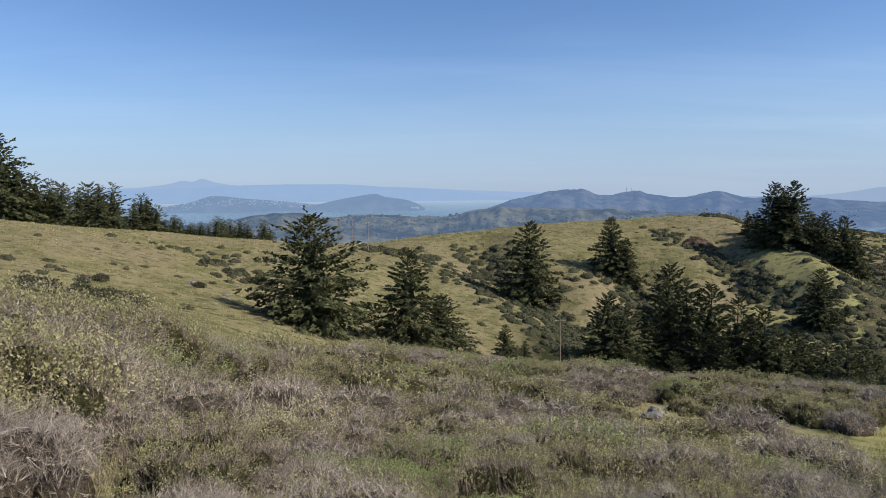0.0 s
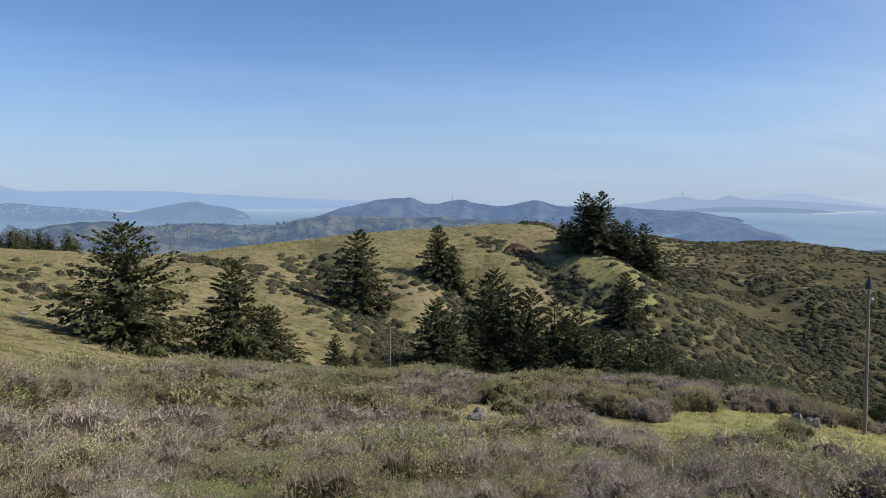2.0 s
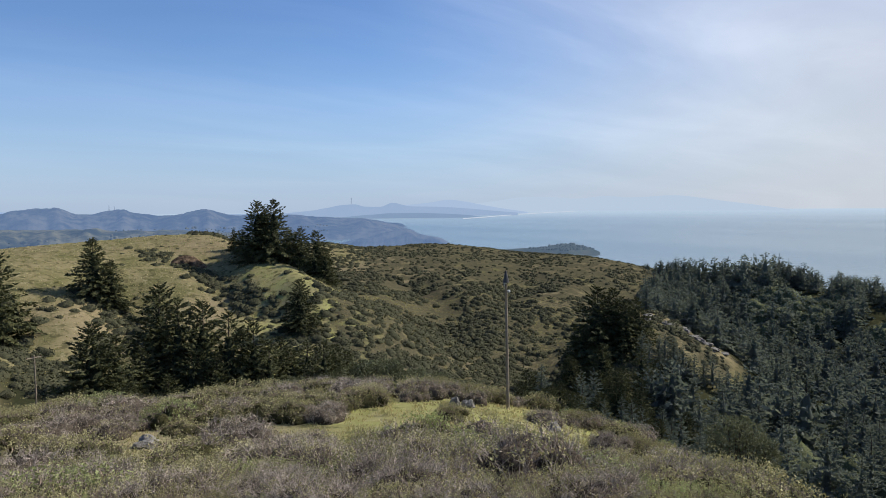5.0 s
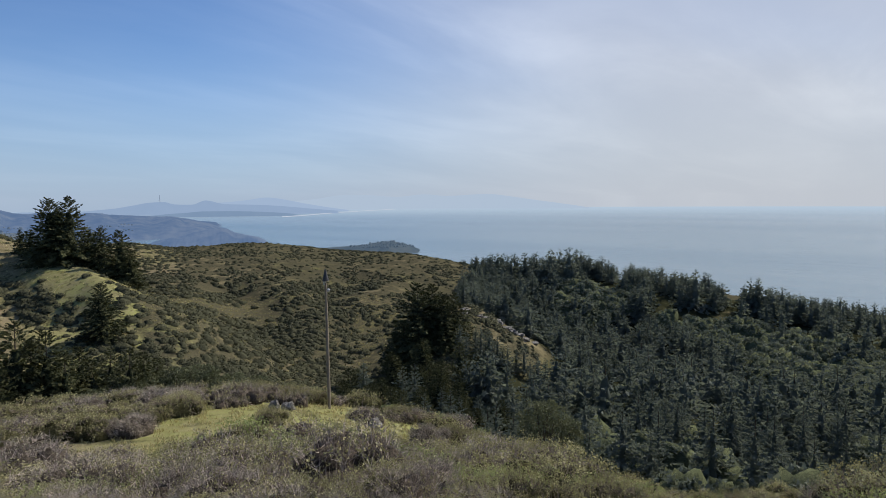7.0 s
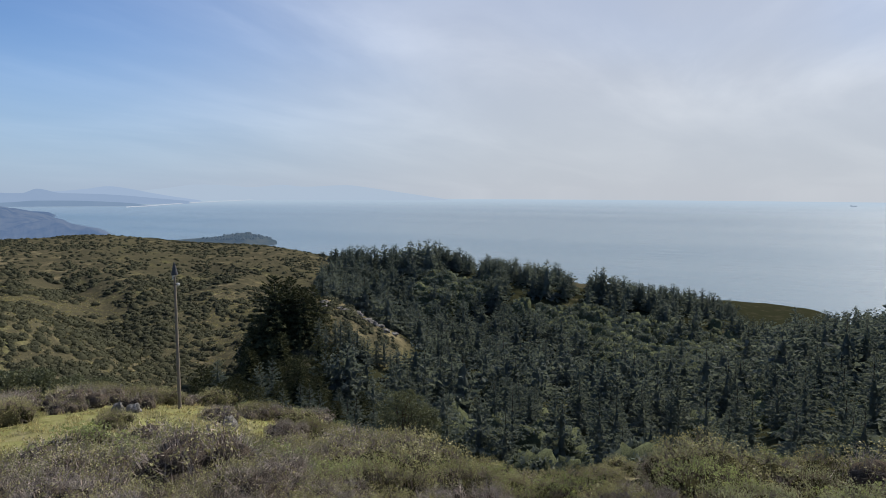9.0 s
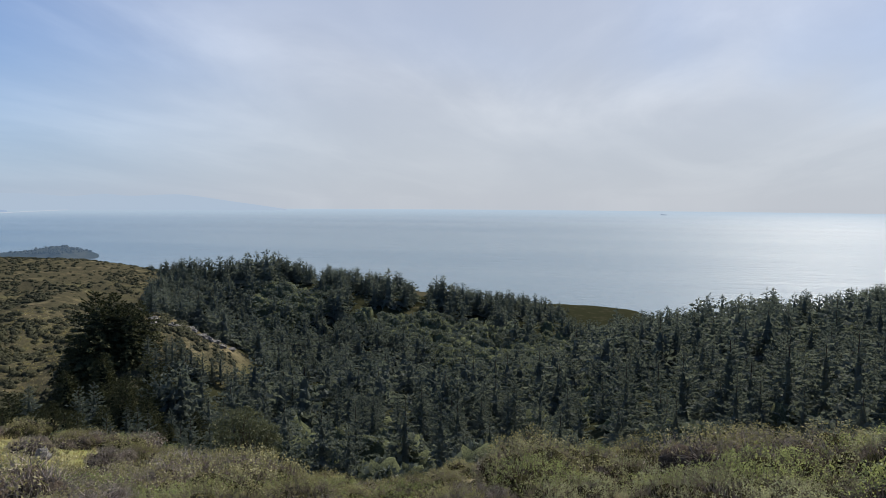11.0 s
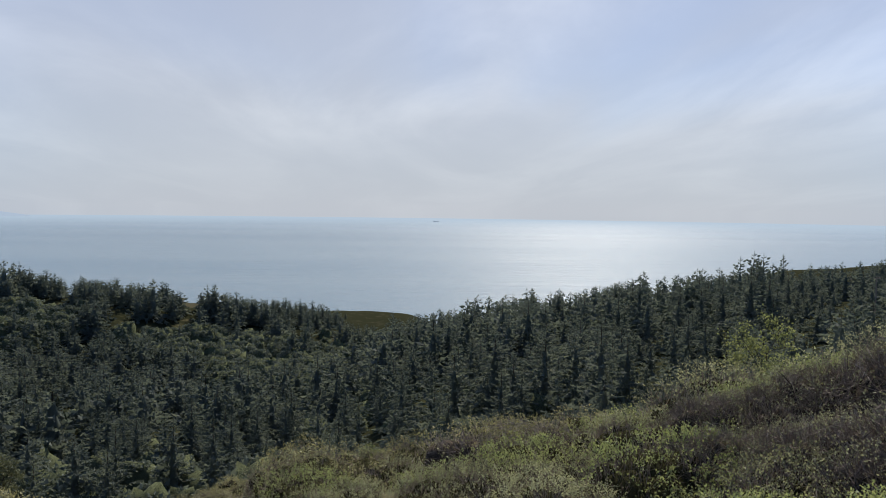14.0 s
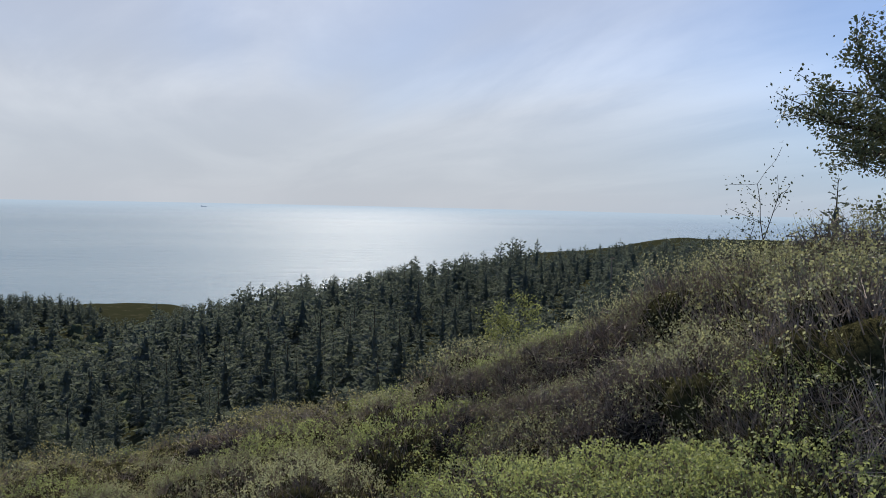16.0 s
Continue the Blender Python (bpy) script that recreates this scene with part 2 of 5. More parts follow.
class Shape:
    """Gathers vertices and faces of one mesh."""

    def __init__(self):
        self.v, self.f, self.n = [], [], 0

    def add(self, verts, faces):
        self.v.append(np.asarray(verts, dtype=float))
        self.f.append(np.asarray(faces) + self.n)
        self.n += len(verts)

    def kites(self, base, tip, side):
        """Leaves: kites from base to tip, side their half width vector. Arrays of n x 3."""
        k = len(base)
        v = np.empty((k, 4, 3))
        mid = base * 0.45 + tip * 0.55
        v[:, 0], v[:, 1], v[:, 2], v[:, 3] = base, mid + side, tip, mid - side
        self.add(v.reshape(-1, 3), np.arange(4 * k).reshape(k, 4))

    def slivers(self, base, tip, side):
        """Small pointed leaves or sprays: triangles. Arrays of n x 3."""
        k = len(base)
        v = np.empty((k, 3, 3))
        v[:, 0], v[:, 1], v[:, 2] = base - side, base + side, tip
        self.add(v.reshape(-1, 3), np.arange(3 * k).reshape(k, 3))

    def lump(self, seed, wide, tall, rows=4, sides=9, centre=(0, 0, 0)):
        """A low uneven dome, open below."""
        g = rng(seed)
        k = 1 + 0.22 * g.normal(0, 1, (rows, sides)).clip(-1.5, 1.5)
        v = [[math.cos(6.283 * i / sides) * math.cos(1.5 * j / rows) * wide * k[j, i], math.sin(6.283 * i / sides) * math.cos(1.5 * j / rows) * wide * k[j, i], math.sin(1.5 * j / rows) * tall * k[j, i] - 0.04]
             for j in range(rows) for i in range(sides)] + [[0, 0, tall]]
        f = [(j * sides + i, j * sides + (i + 1) % sides, (j + 1) * sides + (i + 1) % sides, (j + 1) * sides + i) for j in range(rows - 1) for i in range(sides)]
        t = [((rows - 1) * sides + i, (rows - 1) * sides + (i + 1) % sides, rows * sides) for i in range(sides)]
        v = np.array(v) + np.array(centre)
        self.add(v, f)
        self.n -= len(v)
        self.f.append(np.asarray(t) + self.n)
        self.n += len(v)

    def ball(self, seed, centre, radii, rows=6, sides=9):
        """A rounded uneven mass."""
        k = 1 + 0.06 * rng(seed).normal(0, 1, (rows + 1, sides)).clip(-1.5, 1.5)
        v = [np.array([math.sin(math.pi * j / rows) * math.cos(6.283 * i / sides), math.sin(math.pi * j / rows) * math.sin(6.283 * i / sides), math.cos(math.pi * j / rows)]) * (k[j, i] if 0 < j < rows else 1.0) * radii + centre
             for j in range(rows + 1) for i in range(sides)]
        self.add(v, [(j * sides + i, (j + 1) * sides + i, (j + 1) * sides + (i + 1) % sides, j * sides + (i + 1) % sides) for j in range(rows) for i in range(sides)])

    def rods(self, a, b, ra, rb, sides=3):
        """Tapered rods from a to b. Arrays of n x 3, radii of n."""
        k = len(a)
        d = b - a
        d = d / np.maximum(np.linalg.norm(d, axis=1, keepdims=True), 1e-9)
        u = np.cross(d, np.where(np.abs(d[:, 2:3]) > 0.9, [[1.0, 0, 0]], [[0, 0, 1.0]]))
        u /= np.linalg.norm(u, axis=1, keepdims=True)
        w = np.cross(d, u)
        v = np.empty((k, 2 * sides, 3))
        for i in range(sides):
            c, s = math.cos(2 * math.pi * i / sides), math.sin(2 * math.pi * i / sides)
            v[:, i] = a + (u * c + w * s) * np.asarray(ra).reshape(-1, 1)
            v[:, sides + i] = b + (u * c + w * s) * np.asarray(rb).reshape(-1, 1)
        q = np.array([[i, (i + 1) % sides, sides + (i + 1) % sides, sides + i] for i in range(sides)])
        f = (q[None] + (np.arange(k) * 2 * sides)[:, None, None]).reshape(-1, 4)
        self.add(v.reshape(-1, 3), f)

    def mesh(self, name, mat, smooth=False):
        v, f = np.concatenate(self.v), [r for a in self.f for r in a.tolist()]
        return mesh_of(name, v, f, mat, smooth)


def rng(seed):
    return np.random.default_rng(seed)


def unit(v):
    return v / np.maximum(np.linalg.norm(v, axis=-1, keepdims=True), 1e-9)


# ---- the lie of the land ----
# Along each bearing: pairs of distance and angle below or above the eye, from the feet out over
# the brow of the near slope, the valley, the mid slope, the first crest, the back of it, the second crest.
SECTIONS = {}


def section(bearing, *stations):
    SECTIONS[bearing] = stations


section(-60, (6, -19), (10, -14), (14, -10), (40, -7), (90, -4), (190, -1), (260, -2), (330, -2.6))
section(-35, (6, -20.5), (10, -15.5), (14, -12), (40, -8.5), (90, -5.5), (190, -1.7), (260, -3), (330, -3.5))
section(-25, (6, -22.5), (10, -18), (16, -13), (50, -10.5), (100, -7), (200, -2.9), (270, -4.5), (350, -5))
section(-16, (6, -24.5), (14, -19.5), (25, -14), (60, -12.5), (110, -8.5), (215, -3.9), (280, -5.5), (350, -6))
section(-8, (6, -26.5), (18, -20), (38, -13.8), (75, -14), (130, -9.5), (225, -4.4), (290, -6), (360, -6))
section(0, (6, -27), (22, -20), (50, -14.5), (90, -15.5), (150, -9.5), (240, -3.95), (310, -5.5), (380, -5.5))
section(10, (6, -27.5), (25, -20.5), (56, -15.7), (110, -16), (165, -9.5), (255, -2.95), (330, -4.5), (410, -4.5))
section(20, (6, -27.5), (28, -20.7), (60, -15.9), (125, -16.3), (180, -9), (275, -2.35), (350, -4), (430, -3.8))
section(25, (6, -27.5), (29, -20.7), (61, -15.6), (130, -16.2), (172, -9.6), (240, -3.9), (330, -5.5), (430, -3.6))
section(29, (6, -27.5), (29, -20.7), (61, -15.5), (130, -16.2), (160, -11), (195, -6.2), (300, -6.8), (430, -3.2))
section(33, (6, -27.5), (29, -20.7), (62, -15.5), (128, -16.5), (155, -12.5), (185, -8.6), (280, -7.2), (430, -3.6))
section(38, (6, -27.5), (29, -21), (62, -15.6), (122, -17), (155, -14), (190, -11), (270, -8), (440, -3.4))
section(45, (6, -27.5), (29, -21.4), (62, -16.3), (120, -18.3), (160, -14.5), (220, -10.5), (300, -7.5), (430, -4.15))
section(50, (6, -27.5), (29, -22), (58, -17.3), (120, -19), (160, -15), (210, -11.2), (300, -7.8), (420, -4.45))
section(55, (6, -27.5), (27, -22.5), (54, -18.6), (120, -19.5), (170, -13.5), (215, -8.7), (280, -9.5), (400, -5.35))
section(60, (6, -27.5), (24, -23), (44, -21), (110, -20.5), (170, -15.5), (210, -11.2), (270, -11.5), (370, -6.6))
section(65, (6, -28), (22, -23.5), (38, -22.3), (100, -21), (160, -17), (220, -14.2), (270, -12.4), (350, -6.4))
section(72, (6, -28), (18, -24), (32, -23.3), (95, -21.5), (160, -17.3), (220, -15), (265, -12.9), (345, -7.35))
section(80, (6, -27), (12, -23.5), (20, -22.5), (90, -21.5), (150, -17.8), (220, -15.2), (265, -13.1), (340, -8.45))
section(87, (6, -26), (11, -22.5), (17, -21.5), (85, -21), (140, -17.5), (210, -14.6), (270, -13), (410, -8.25))
section(92, (6, -25.5), (12, -22), (18, -20.8), (80, -19.8), (130, -16.5), (220, -12.7), (290, -11.2), (420, -8.6))
section(97, (6, -25), (11, -22), (17, -20.5), (75, -19), (120, -15.5), (200, -11.6), (270, -10.2), (320, -10.6))
section(105, (6, -24), (10, -20.8), (14, -19.5), (70, -17), (110, -13.5), (180, -10), (250, -8.4), (300, -9.5))
section(113, (6, -23), (8, -20), (11, -18.5), (60, -15.5), (100, -11.5), (160, -8.6), (230, -7.1), (280, -8.5))
section(120, (6, -22), (8, -18.5), (11, -16), (55, -13), (95, -9.5), (150, -7.3), (220, -6.1), (380, -4.4))
section(126, (6, -21), (8, -17.5), (11, -14.5), (50, -11), (90, -8), (140, -6), (210, -5.4), (390, -3.55))
section(132, (6, -20), (8, -16), (11, -13), (45, -9), (85, -6.8), (140, -5), (210, -4.7), (390, -2.6))
section(140, (6, -18.5), (8, -14), (11, -10.5), (40, -7), (80, -5), (140, -4), (210, -3.6), (390, -2.5))
section(160, (6, -15), (8, -11), (11, -8), (40, -2), (80, -1), (140, -1), (210, -1.5), (390, -2.5))
section(220, (6, -13), (8, -9), (11, -6), (40, 1), (80, 2), (140, 2), (210, 1), (390, -2))
section(270, (6, -16), (8, -11.5), (11, -8.5), (40, -2), (80, 0), (140, 0.5), (210, 0), (390, -2))

SEA = EYE - 70.0
FINE, RINGS = 0.5, 230


def pchip(x, y, at):
    """Smooth curve through points that never overshoots. y may have columns."""
    h = np.diff(x)
    d = np.diff(y, axis=0) / h.reshape(-1, *([1] * (y.ndim - 1)))
    s = np.zeros_like(y)
    a, b = d[:-1], d[1:]
    s[1:-1] = np.where(a * b > 0, 2 * a * b / np.where(np.abs(a + b) > 1e-12, a + b, 1), 0)
    s[0], s[-1] = d[0], d[-1]
    i = np.clip(np.searchsorted(x, at) - 1, 0, len(h) - 1)
    e = [1] * (y.ndim - 1)
    u, w = ((at - x[i]) / h[i]).reshape(-1, *e), h[i].reshape(-1, *e)
    return (y[i] * (1 + 2 * u) * (1 - u) ** 2 + s[i] * w * u * (1 - u) ** 2 + y[i + 1] * u * u * (3 - 2 * u) - s[i + 1] * w * u * u * (1 - u))


def lay_land():
    keys = sorted(SECTIONS)
    x = np.array([keys[-2] - 360, keys[-1] - 360, *keys, keys[0] + 360, keys[1] + 360], dtype=float)
    wrapped = [keys[-2], keys[-1], *keys, keys[0], keys[1]]
    y = np.array([[v for st in SECTIONS[k] for v in st] for k in wrapped], dtype=float)
    bearings = np.arange(-60, 300, FINE)
    rows = pchip(x, y, bearings)
    rr = np.geomspace(0.8, 1000.0, RINGS)
    table = np.empty((len(bearings), RINGS))
    for i, row in enumerate(rows):
        r, e = row[0::2], row[1::2]
        z = EYE + r * np.tan(np.radians(e))
        r = np.concatenate([[0.0, 1.5], r, [r[-1] + 90, 690, 1000]])
        z = np.concatenate([[0.0, -0.2], z, [z[-1] - 16, SEA - 6, SEA - 30]])
        table[i] = pchip(r, z, rr)
    b = np.radians(bearings)
    px, py = np.sin(b)[:, None] * rr, np.cos(b)[:, None] * rr
    rough = np.empty_like(table)
    for i in range(table.shape[0]):
        for j in range(RINGS):
            q = Vector((px[i, j], py[i, j], 3.7))
            rough[i, j] = noise.noise(q * 0.35) * 0.10 + noise.noise(q * 0.07) * 0.5 + noise.noise(q * 0.022) * 1.6
    # gullies that run down the hillsides
    for b0, r0, b1, r1, wide, deep in ((3, 228, 10.5, 148, 9, 4.0), (13.6, 207, 17.5, 148, 7, 3.5), (20.2, 226, 26.4, 182, 6, 2.6), (-20, 185, -13.5, 140, 9, 2.0),
                                       (41, 270, 41.5, 165, 11, 5.0), (47.5, 245, 47, 150, 13, 5.5), (37, 320, 38.2, 225, 11, 4.0), (46, 340, 44.2, 270, 10, 3.5), (51, 330, 50, 250, 9, 3.0)):
        p0, p1 = toward(b0, 0, r0), toward(b1, 0, r1)
        d = p1 - p0
        u = np.clip(((px - p0.x) * d.x + (py - p0.y) * d.y) / d.length_squared, 0, 1)
        bend = 5.0 * np.sin(u * 5.0 + b0)
        off = np.hypot(px - p0.x - u * d.x + bend * np.sign(d.y), py - p0.y - u * d.y)
        table -= deep * np.exp(-(off / wide) ** 2)
    calm = np.clip(rr / 60, 0, 1)
    table += rough * np.minimum(np.clip((rr - 3) / 10, 0, 1) * (0.25 + 0.75 * calm), 1.0)
    return bearings, rr, table, px, py


BEARINGS, RADII, LAND, LAND_X, LAND_Y = lay_land()


def height(x, y):
    """The ground's height at a place of the plan."""
    r = max(math.hypot(x, y), RADII[0])
    b = (math.degrees(math.atan2(x, y)) + 60) % 360 / FINE
    j = math.log(r / RADII[0]) / math.log(RADII[-1] / RADII[0]) * (RINGS - 1)
    j = min(j, RINGS - 1.001)
    i0, j0 = int(b), int(j)
    u, w, i1 = b - i0, j - j0, (int(b) + 1) % len(BEARINGS)
    return (LAND[i0 % len(BEARINGS), j0] * (1 - u) + LAND[i1, j0] * u) * (1 - w) + (LAND[i0 % len(BEARINGS), j0 + 1] * (1 - u) + LAND[i1, j0 + 1] * u) * w


def spot(bearing, reach, sink=0.0):
    p = toward(bearing, 0, reach)
    return Vector((p.x, p.y, height(p.x, p.y) - sink))


def bell(x, a, b, soft):
    """1 between a and b, falling to 0 over soft outside."""
    return np.clip(np.minimum((x - a) / soft + 1, (b - x) / soft + 1), 0, 1)


def cover_of(bearing, r):
    """What grows at a place of the plan: scrub, wood, bare ground, each 0 to 1."""
    brow = np.interp(bearing, [-40, -25, -16, -8, 0, 10, 44, 50, 60, 72, 80, 87, 95, 105, 112, 150], [14, 16, 26, 39, 51, 57, 62, 60, 50, 40, 27, 23, 25, 19, 16, 14])
    near = np.clip((brow + 4 - r) / 6, 0, 1)
    knoll = bell(bearing, 29, 56, 4) * bell(r, 34, 60, 4)
    scrub = 0.72 * bell(bearing, 31, 56, 3) * bell(r, 90, 330, 30)
    scrub = np.maximum(scrub, 0.7 * bell(bearing, 34, 60, 4) * bell(r, 330, 520, 30))
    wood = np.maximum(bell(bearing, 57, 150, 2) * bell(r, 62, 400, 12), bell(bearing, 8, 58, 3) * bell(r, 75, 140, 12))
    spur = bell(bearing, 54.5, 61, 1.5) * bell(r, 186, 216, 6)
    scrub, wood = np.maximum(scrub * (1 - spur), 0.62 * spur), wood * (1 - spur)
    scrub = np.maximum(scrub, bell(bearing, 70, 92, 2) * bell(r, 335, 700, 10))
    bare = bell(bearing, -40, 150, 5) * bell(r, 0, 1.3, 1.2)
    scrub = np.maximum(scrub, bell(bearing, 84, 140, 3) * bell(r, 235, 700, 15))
    # the mask also darkens far slopes where few trees stand
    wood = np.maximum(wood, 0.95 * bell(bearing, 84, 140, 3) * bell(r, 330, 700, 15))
    lush = np.maximum(knoll, bell(bearing, 25, 33, 3) * bell(r, 150, 215, 15))
    return scrub, wood, bare, lush, 0.75 * near * (1 - knoll)


def build_ground():
    nb, nr = LAND.shape
    verts = np.stack([LAND_X, LAND_Y, LAND], -1).reshape(-1, 3)
    verts = np.concatenate([verts, [[0, 0, 0.0]]])
    i, j = np.meshgrid(np.arange(nb), np.arange(nr - 1), indexing="ij")
    k = (i + 1) % nb
    quads = np.stack([i * nr + j, i * nr + j + 1, k * nr + j + 1, k * nr + j], -1).reshape(-1, 4)[:, ::-1]
    inner = [(nb * nr, ((a + 1) % nb) * nr, a * nr) for a in range(nb)]
    me = mesh_of("ground", verts, [*quads.tolist(), *inner], GROUND, True)
    bb = np.concatenate([np.repeat(BEARINGS, nr), [0]])
    rr = np.concatenate([np.tile(RADII, nb), [0]])
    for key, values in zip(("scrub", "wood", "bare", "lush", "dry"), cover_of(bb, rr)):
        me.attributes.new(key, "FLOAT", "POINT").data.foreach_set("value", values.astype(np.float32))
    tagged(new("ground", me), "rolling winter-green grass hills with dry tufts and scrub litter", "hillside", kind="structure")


build_ground()


def build_sea(name, label, inner, outer, mat):
    rr, k = np.geomspace(inner, outer, 40), 240
    a = np.linspace(0, 2 * math.pi, k, endpoint=False)
    v = np.stack([np.sin(a)[:, None] * rr, np.cos(a)[:, None] * rr, np.full((k, 40), SEA)], -1).reshape(-1, 3)
    f = [(i * 40 + j, ((i + 1) % k) * 40 + j, ((i + 1) % k) * 40 + j + 1, i * 40 + j + 1) for i in range(k) for j in range(39)]
    tagged(new(name, mesh_of(name, v, f, mat)), label, "sea", kind="structure")


build_sea("sea_water", "calm pale blue sea with fine ripples", 300, 1400, WATER)
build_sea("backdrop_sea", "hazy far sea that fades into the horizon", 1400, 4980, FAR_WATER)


# ---- far country ----
def far_hills(name, label, mat, reach, depth, crest, rugged=0.12, step=0.12, fold=1.0):
    """A range of hills at a distance: crest gives bearing and rise of its skyline; ravines fold its flanks."""
    b = np.array(crest[0::2], dtype=float)
    e = np.array(crest[1::2], dtype=float)
    at = np.arange(b[0], b[-1] + step / 2, step)
    top = pchip(b, e, at)
    rows = 22
    verts, faces = [], []
    for i, (bb, ee) in enumerate(zip(at, top)):
        for j in range(rows):
            u = j / (rows - 1)
            r = reach + depth * (u - 0.6)
            hgt = math.sin(math.pi * min(u / 1.2, 1.0)) ** 0.8 if u < 0.6 else 1.0 - ((u - 0.6) / 0.4) ** 1.6 * 0.8
            skyline = EYE + reach * math.tan(radians(ee))
            q = Vector((bb * 0.55 * fold, u * 2.4, reach * 0.01))
            ravine = noise.fractal(q, 0.9, 2.1, 5) * rugged * (0.35 if 0.5 < u < 0.7 else 1.0)
            z = SEA - 4 + (skyline - SEA + 4) * min(max(hgt + ravine * (0.25 + 0.75 * math.sin(math.pi * u)), 0), 1.06)
            r += noise.noise(q * 1.7) * depth * 0.06
            verts.append((math.sin(radians(bb)) * r, math.cos(radians(bb)) * r, z))
    for i in range(len(at) - 1):
        for j in range(rows - 1):
            a = i * rows + j
            faces.append((a, a + rows, a + rows + 1, a + 1))
    return tagged(new(name, mesh_of(name, verts, faces, mat, True)), label, "hills", kind="structure")


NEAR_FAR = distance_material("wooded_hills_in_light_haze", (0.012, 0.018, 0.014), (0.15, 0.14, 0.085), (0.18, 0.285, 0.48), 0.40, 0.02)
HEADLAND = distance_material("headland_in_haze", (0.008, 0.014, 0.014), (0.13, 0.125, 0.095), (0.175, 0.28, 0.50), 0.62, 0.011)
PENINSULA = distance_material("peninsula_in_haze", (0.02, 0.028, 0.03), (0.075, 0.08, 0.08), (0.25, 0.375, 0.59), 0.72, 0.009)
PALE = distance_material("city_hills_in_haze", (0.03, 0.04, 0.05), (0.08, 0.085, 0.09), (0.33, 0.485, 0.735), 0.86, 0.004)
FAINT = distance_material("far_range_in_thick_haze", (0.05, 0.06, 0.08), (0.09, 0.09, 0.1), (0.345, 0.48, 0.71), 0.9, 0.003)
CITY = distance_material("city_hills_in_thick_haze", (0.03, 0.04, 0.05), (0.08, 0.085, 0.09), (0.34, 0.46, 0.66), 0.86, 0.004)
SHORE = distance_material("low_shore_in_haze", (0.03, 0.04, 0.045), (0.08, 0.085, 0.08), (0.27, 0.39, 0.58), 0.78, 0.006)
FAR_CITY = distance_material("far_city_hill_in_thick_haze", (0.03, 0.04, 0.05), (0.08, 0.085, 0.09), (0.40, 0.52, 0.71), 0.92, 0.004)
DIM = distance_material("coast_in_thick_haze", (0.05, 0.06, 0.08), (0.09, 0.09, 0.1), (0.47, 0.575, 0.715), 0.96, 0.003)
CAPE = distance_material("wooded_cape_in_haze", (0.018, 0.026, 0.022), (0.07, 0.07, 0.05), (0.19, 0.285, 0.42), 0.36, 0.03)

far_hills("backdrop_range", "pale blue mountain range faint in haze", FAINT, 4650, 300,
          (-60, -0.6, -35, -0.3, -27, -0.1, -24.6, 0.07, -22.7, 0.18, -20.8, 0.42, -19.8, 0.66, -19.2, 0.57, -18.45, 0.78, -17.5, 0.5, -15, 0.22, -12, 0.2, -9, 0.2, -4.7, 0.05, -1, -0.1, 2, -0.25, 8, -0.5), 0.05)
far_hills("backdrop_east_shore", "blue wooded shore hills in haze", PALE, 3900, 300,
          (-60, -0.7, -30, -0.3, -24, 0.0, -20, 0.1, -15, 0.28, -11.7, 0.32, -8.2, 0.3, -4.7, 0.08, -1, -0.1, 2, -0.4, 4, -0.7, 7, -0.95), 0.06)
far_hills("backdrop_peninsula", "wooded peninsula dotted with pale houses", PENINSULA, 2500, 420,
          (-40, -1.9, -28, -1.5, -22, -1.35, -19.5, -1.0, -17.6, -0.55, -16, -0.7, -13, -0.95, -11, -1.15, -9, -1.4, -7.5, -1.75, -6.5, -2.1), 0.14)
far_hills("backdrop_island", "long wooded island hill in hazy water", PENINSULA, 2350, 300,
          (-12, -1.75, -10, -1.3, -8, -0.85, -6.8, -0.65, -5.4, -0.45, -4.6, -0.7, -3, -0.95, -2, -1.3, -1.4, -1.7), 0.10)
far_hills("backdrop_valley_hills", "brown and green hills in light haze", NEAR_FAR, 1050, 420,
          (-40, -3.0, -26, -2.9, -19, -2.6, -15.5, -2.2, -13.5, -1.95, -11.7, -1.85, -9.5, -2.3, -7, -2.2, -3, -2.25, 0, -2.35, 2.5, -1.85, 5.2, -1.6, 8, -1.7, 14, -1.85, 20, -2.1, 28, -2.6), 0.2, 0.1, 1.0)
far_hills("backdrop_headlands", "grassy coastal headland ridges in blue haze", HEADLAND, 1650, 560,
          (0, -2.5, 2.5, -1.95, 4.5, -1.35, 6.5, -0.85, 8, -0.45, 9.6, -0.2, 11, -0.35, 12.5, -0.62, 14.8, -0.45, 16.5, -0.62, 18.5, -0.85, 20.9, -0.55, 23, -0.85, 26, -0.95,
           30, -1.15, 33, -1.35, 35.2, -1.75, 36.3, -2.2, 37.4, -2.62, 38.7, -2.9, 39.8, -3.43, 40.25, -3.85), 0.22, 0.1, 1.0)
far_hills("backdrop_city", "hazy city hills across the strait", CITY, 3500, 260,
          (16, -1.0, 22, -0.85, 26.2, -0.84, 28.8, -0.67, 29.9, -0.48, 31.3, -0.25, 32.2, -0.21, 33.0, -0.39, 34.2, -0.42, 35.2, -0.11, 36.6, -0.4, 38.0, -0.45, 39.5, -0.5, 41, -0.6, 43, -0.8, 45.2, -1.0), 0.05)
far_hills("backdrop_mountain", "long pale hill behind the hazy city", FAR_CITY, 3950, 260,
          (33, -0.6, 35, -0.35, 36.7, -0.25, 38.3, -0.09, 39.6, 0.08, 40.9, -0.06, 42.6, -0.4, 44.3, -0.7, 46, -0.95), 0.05)
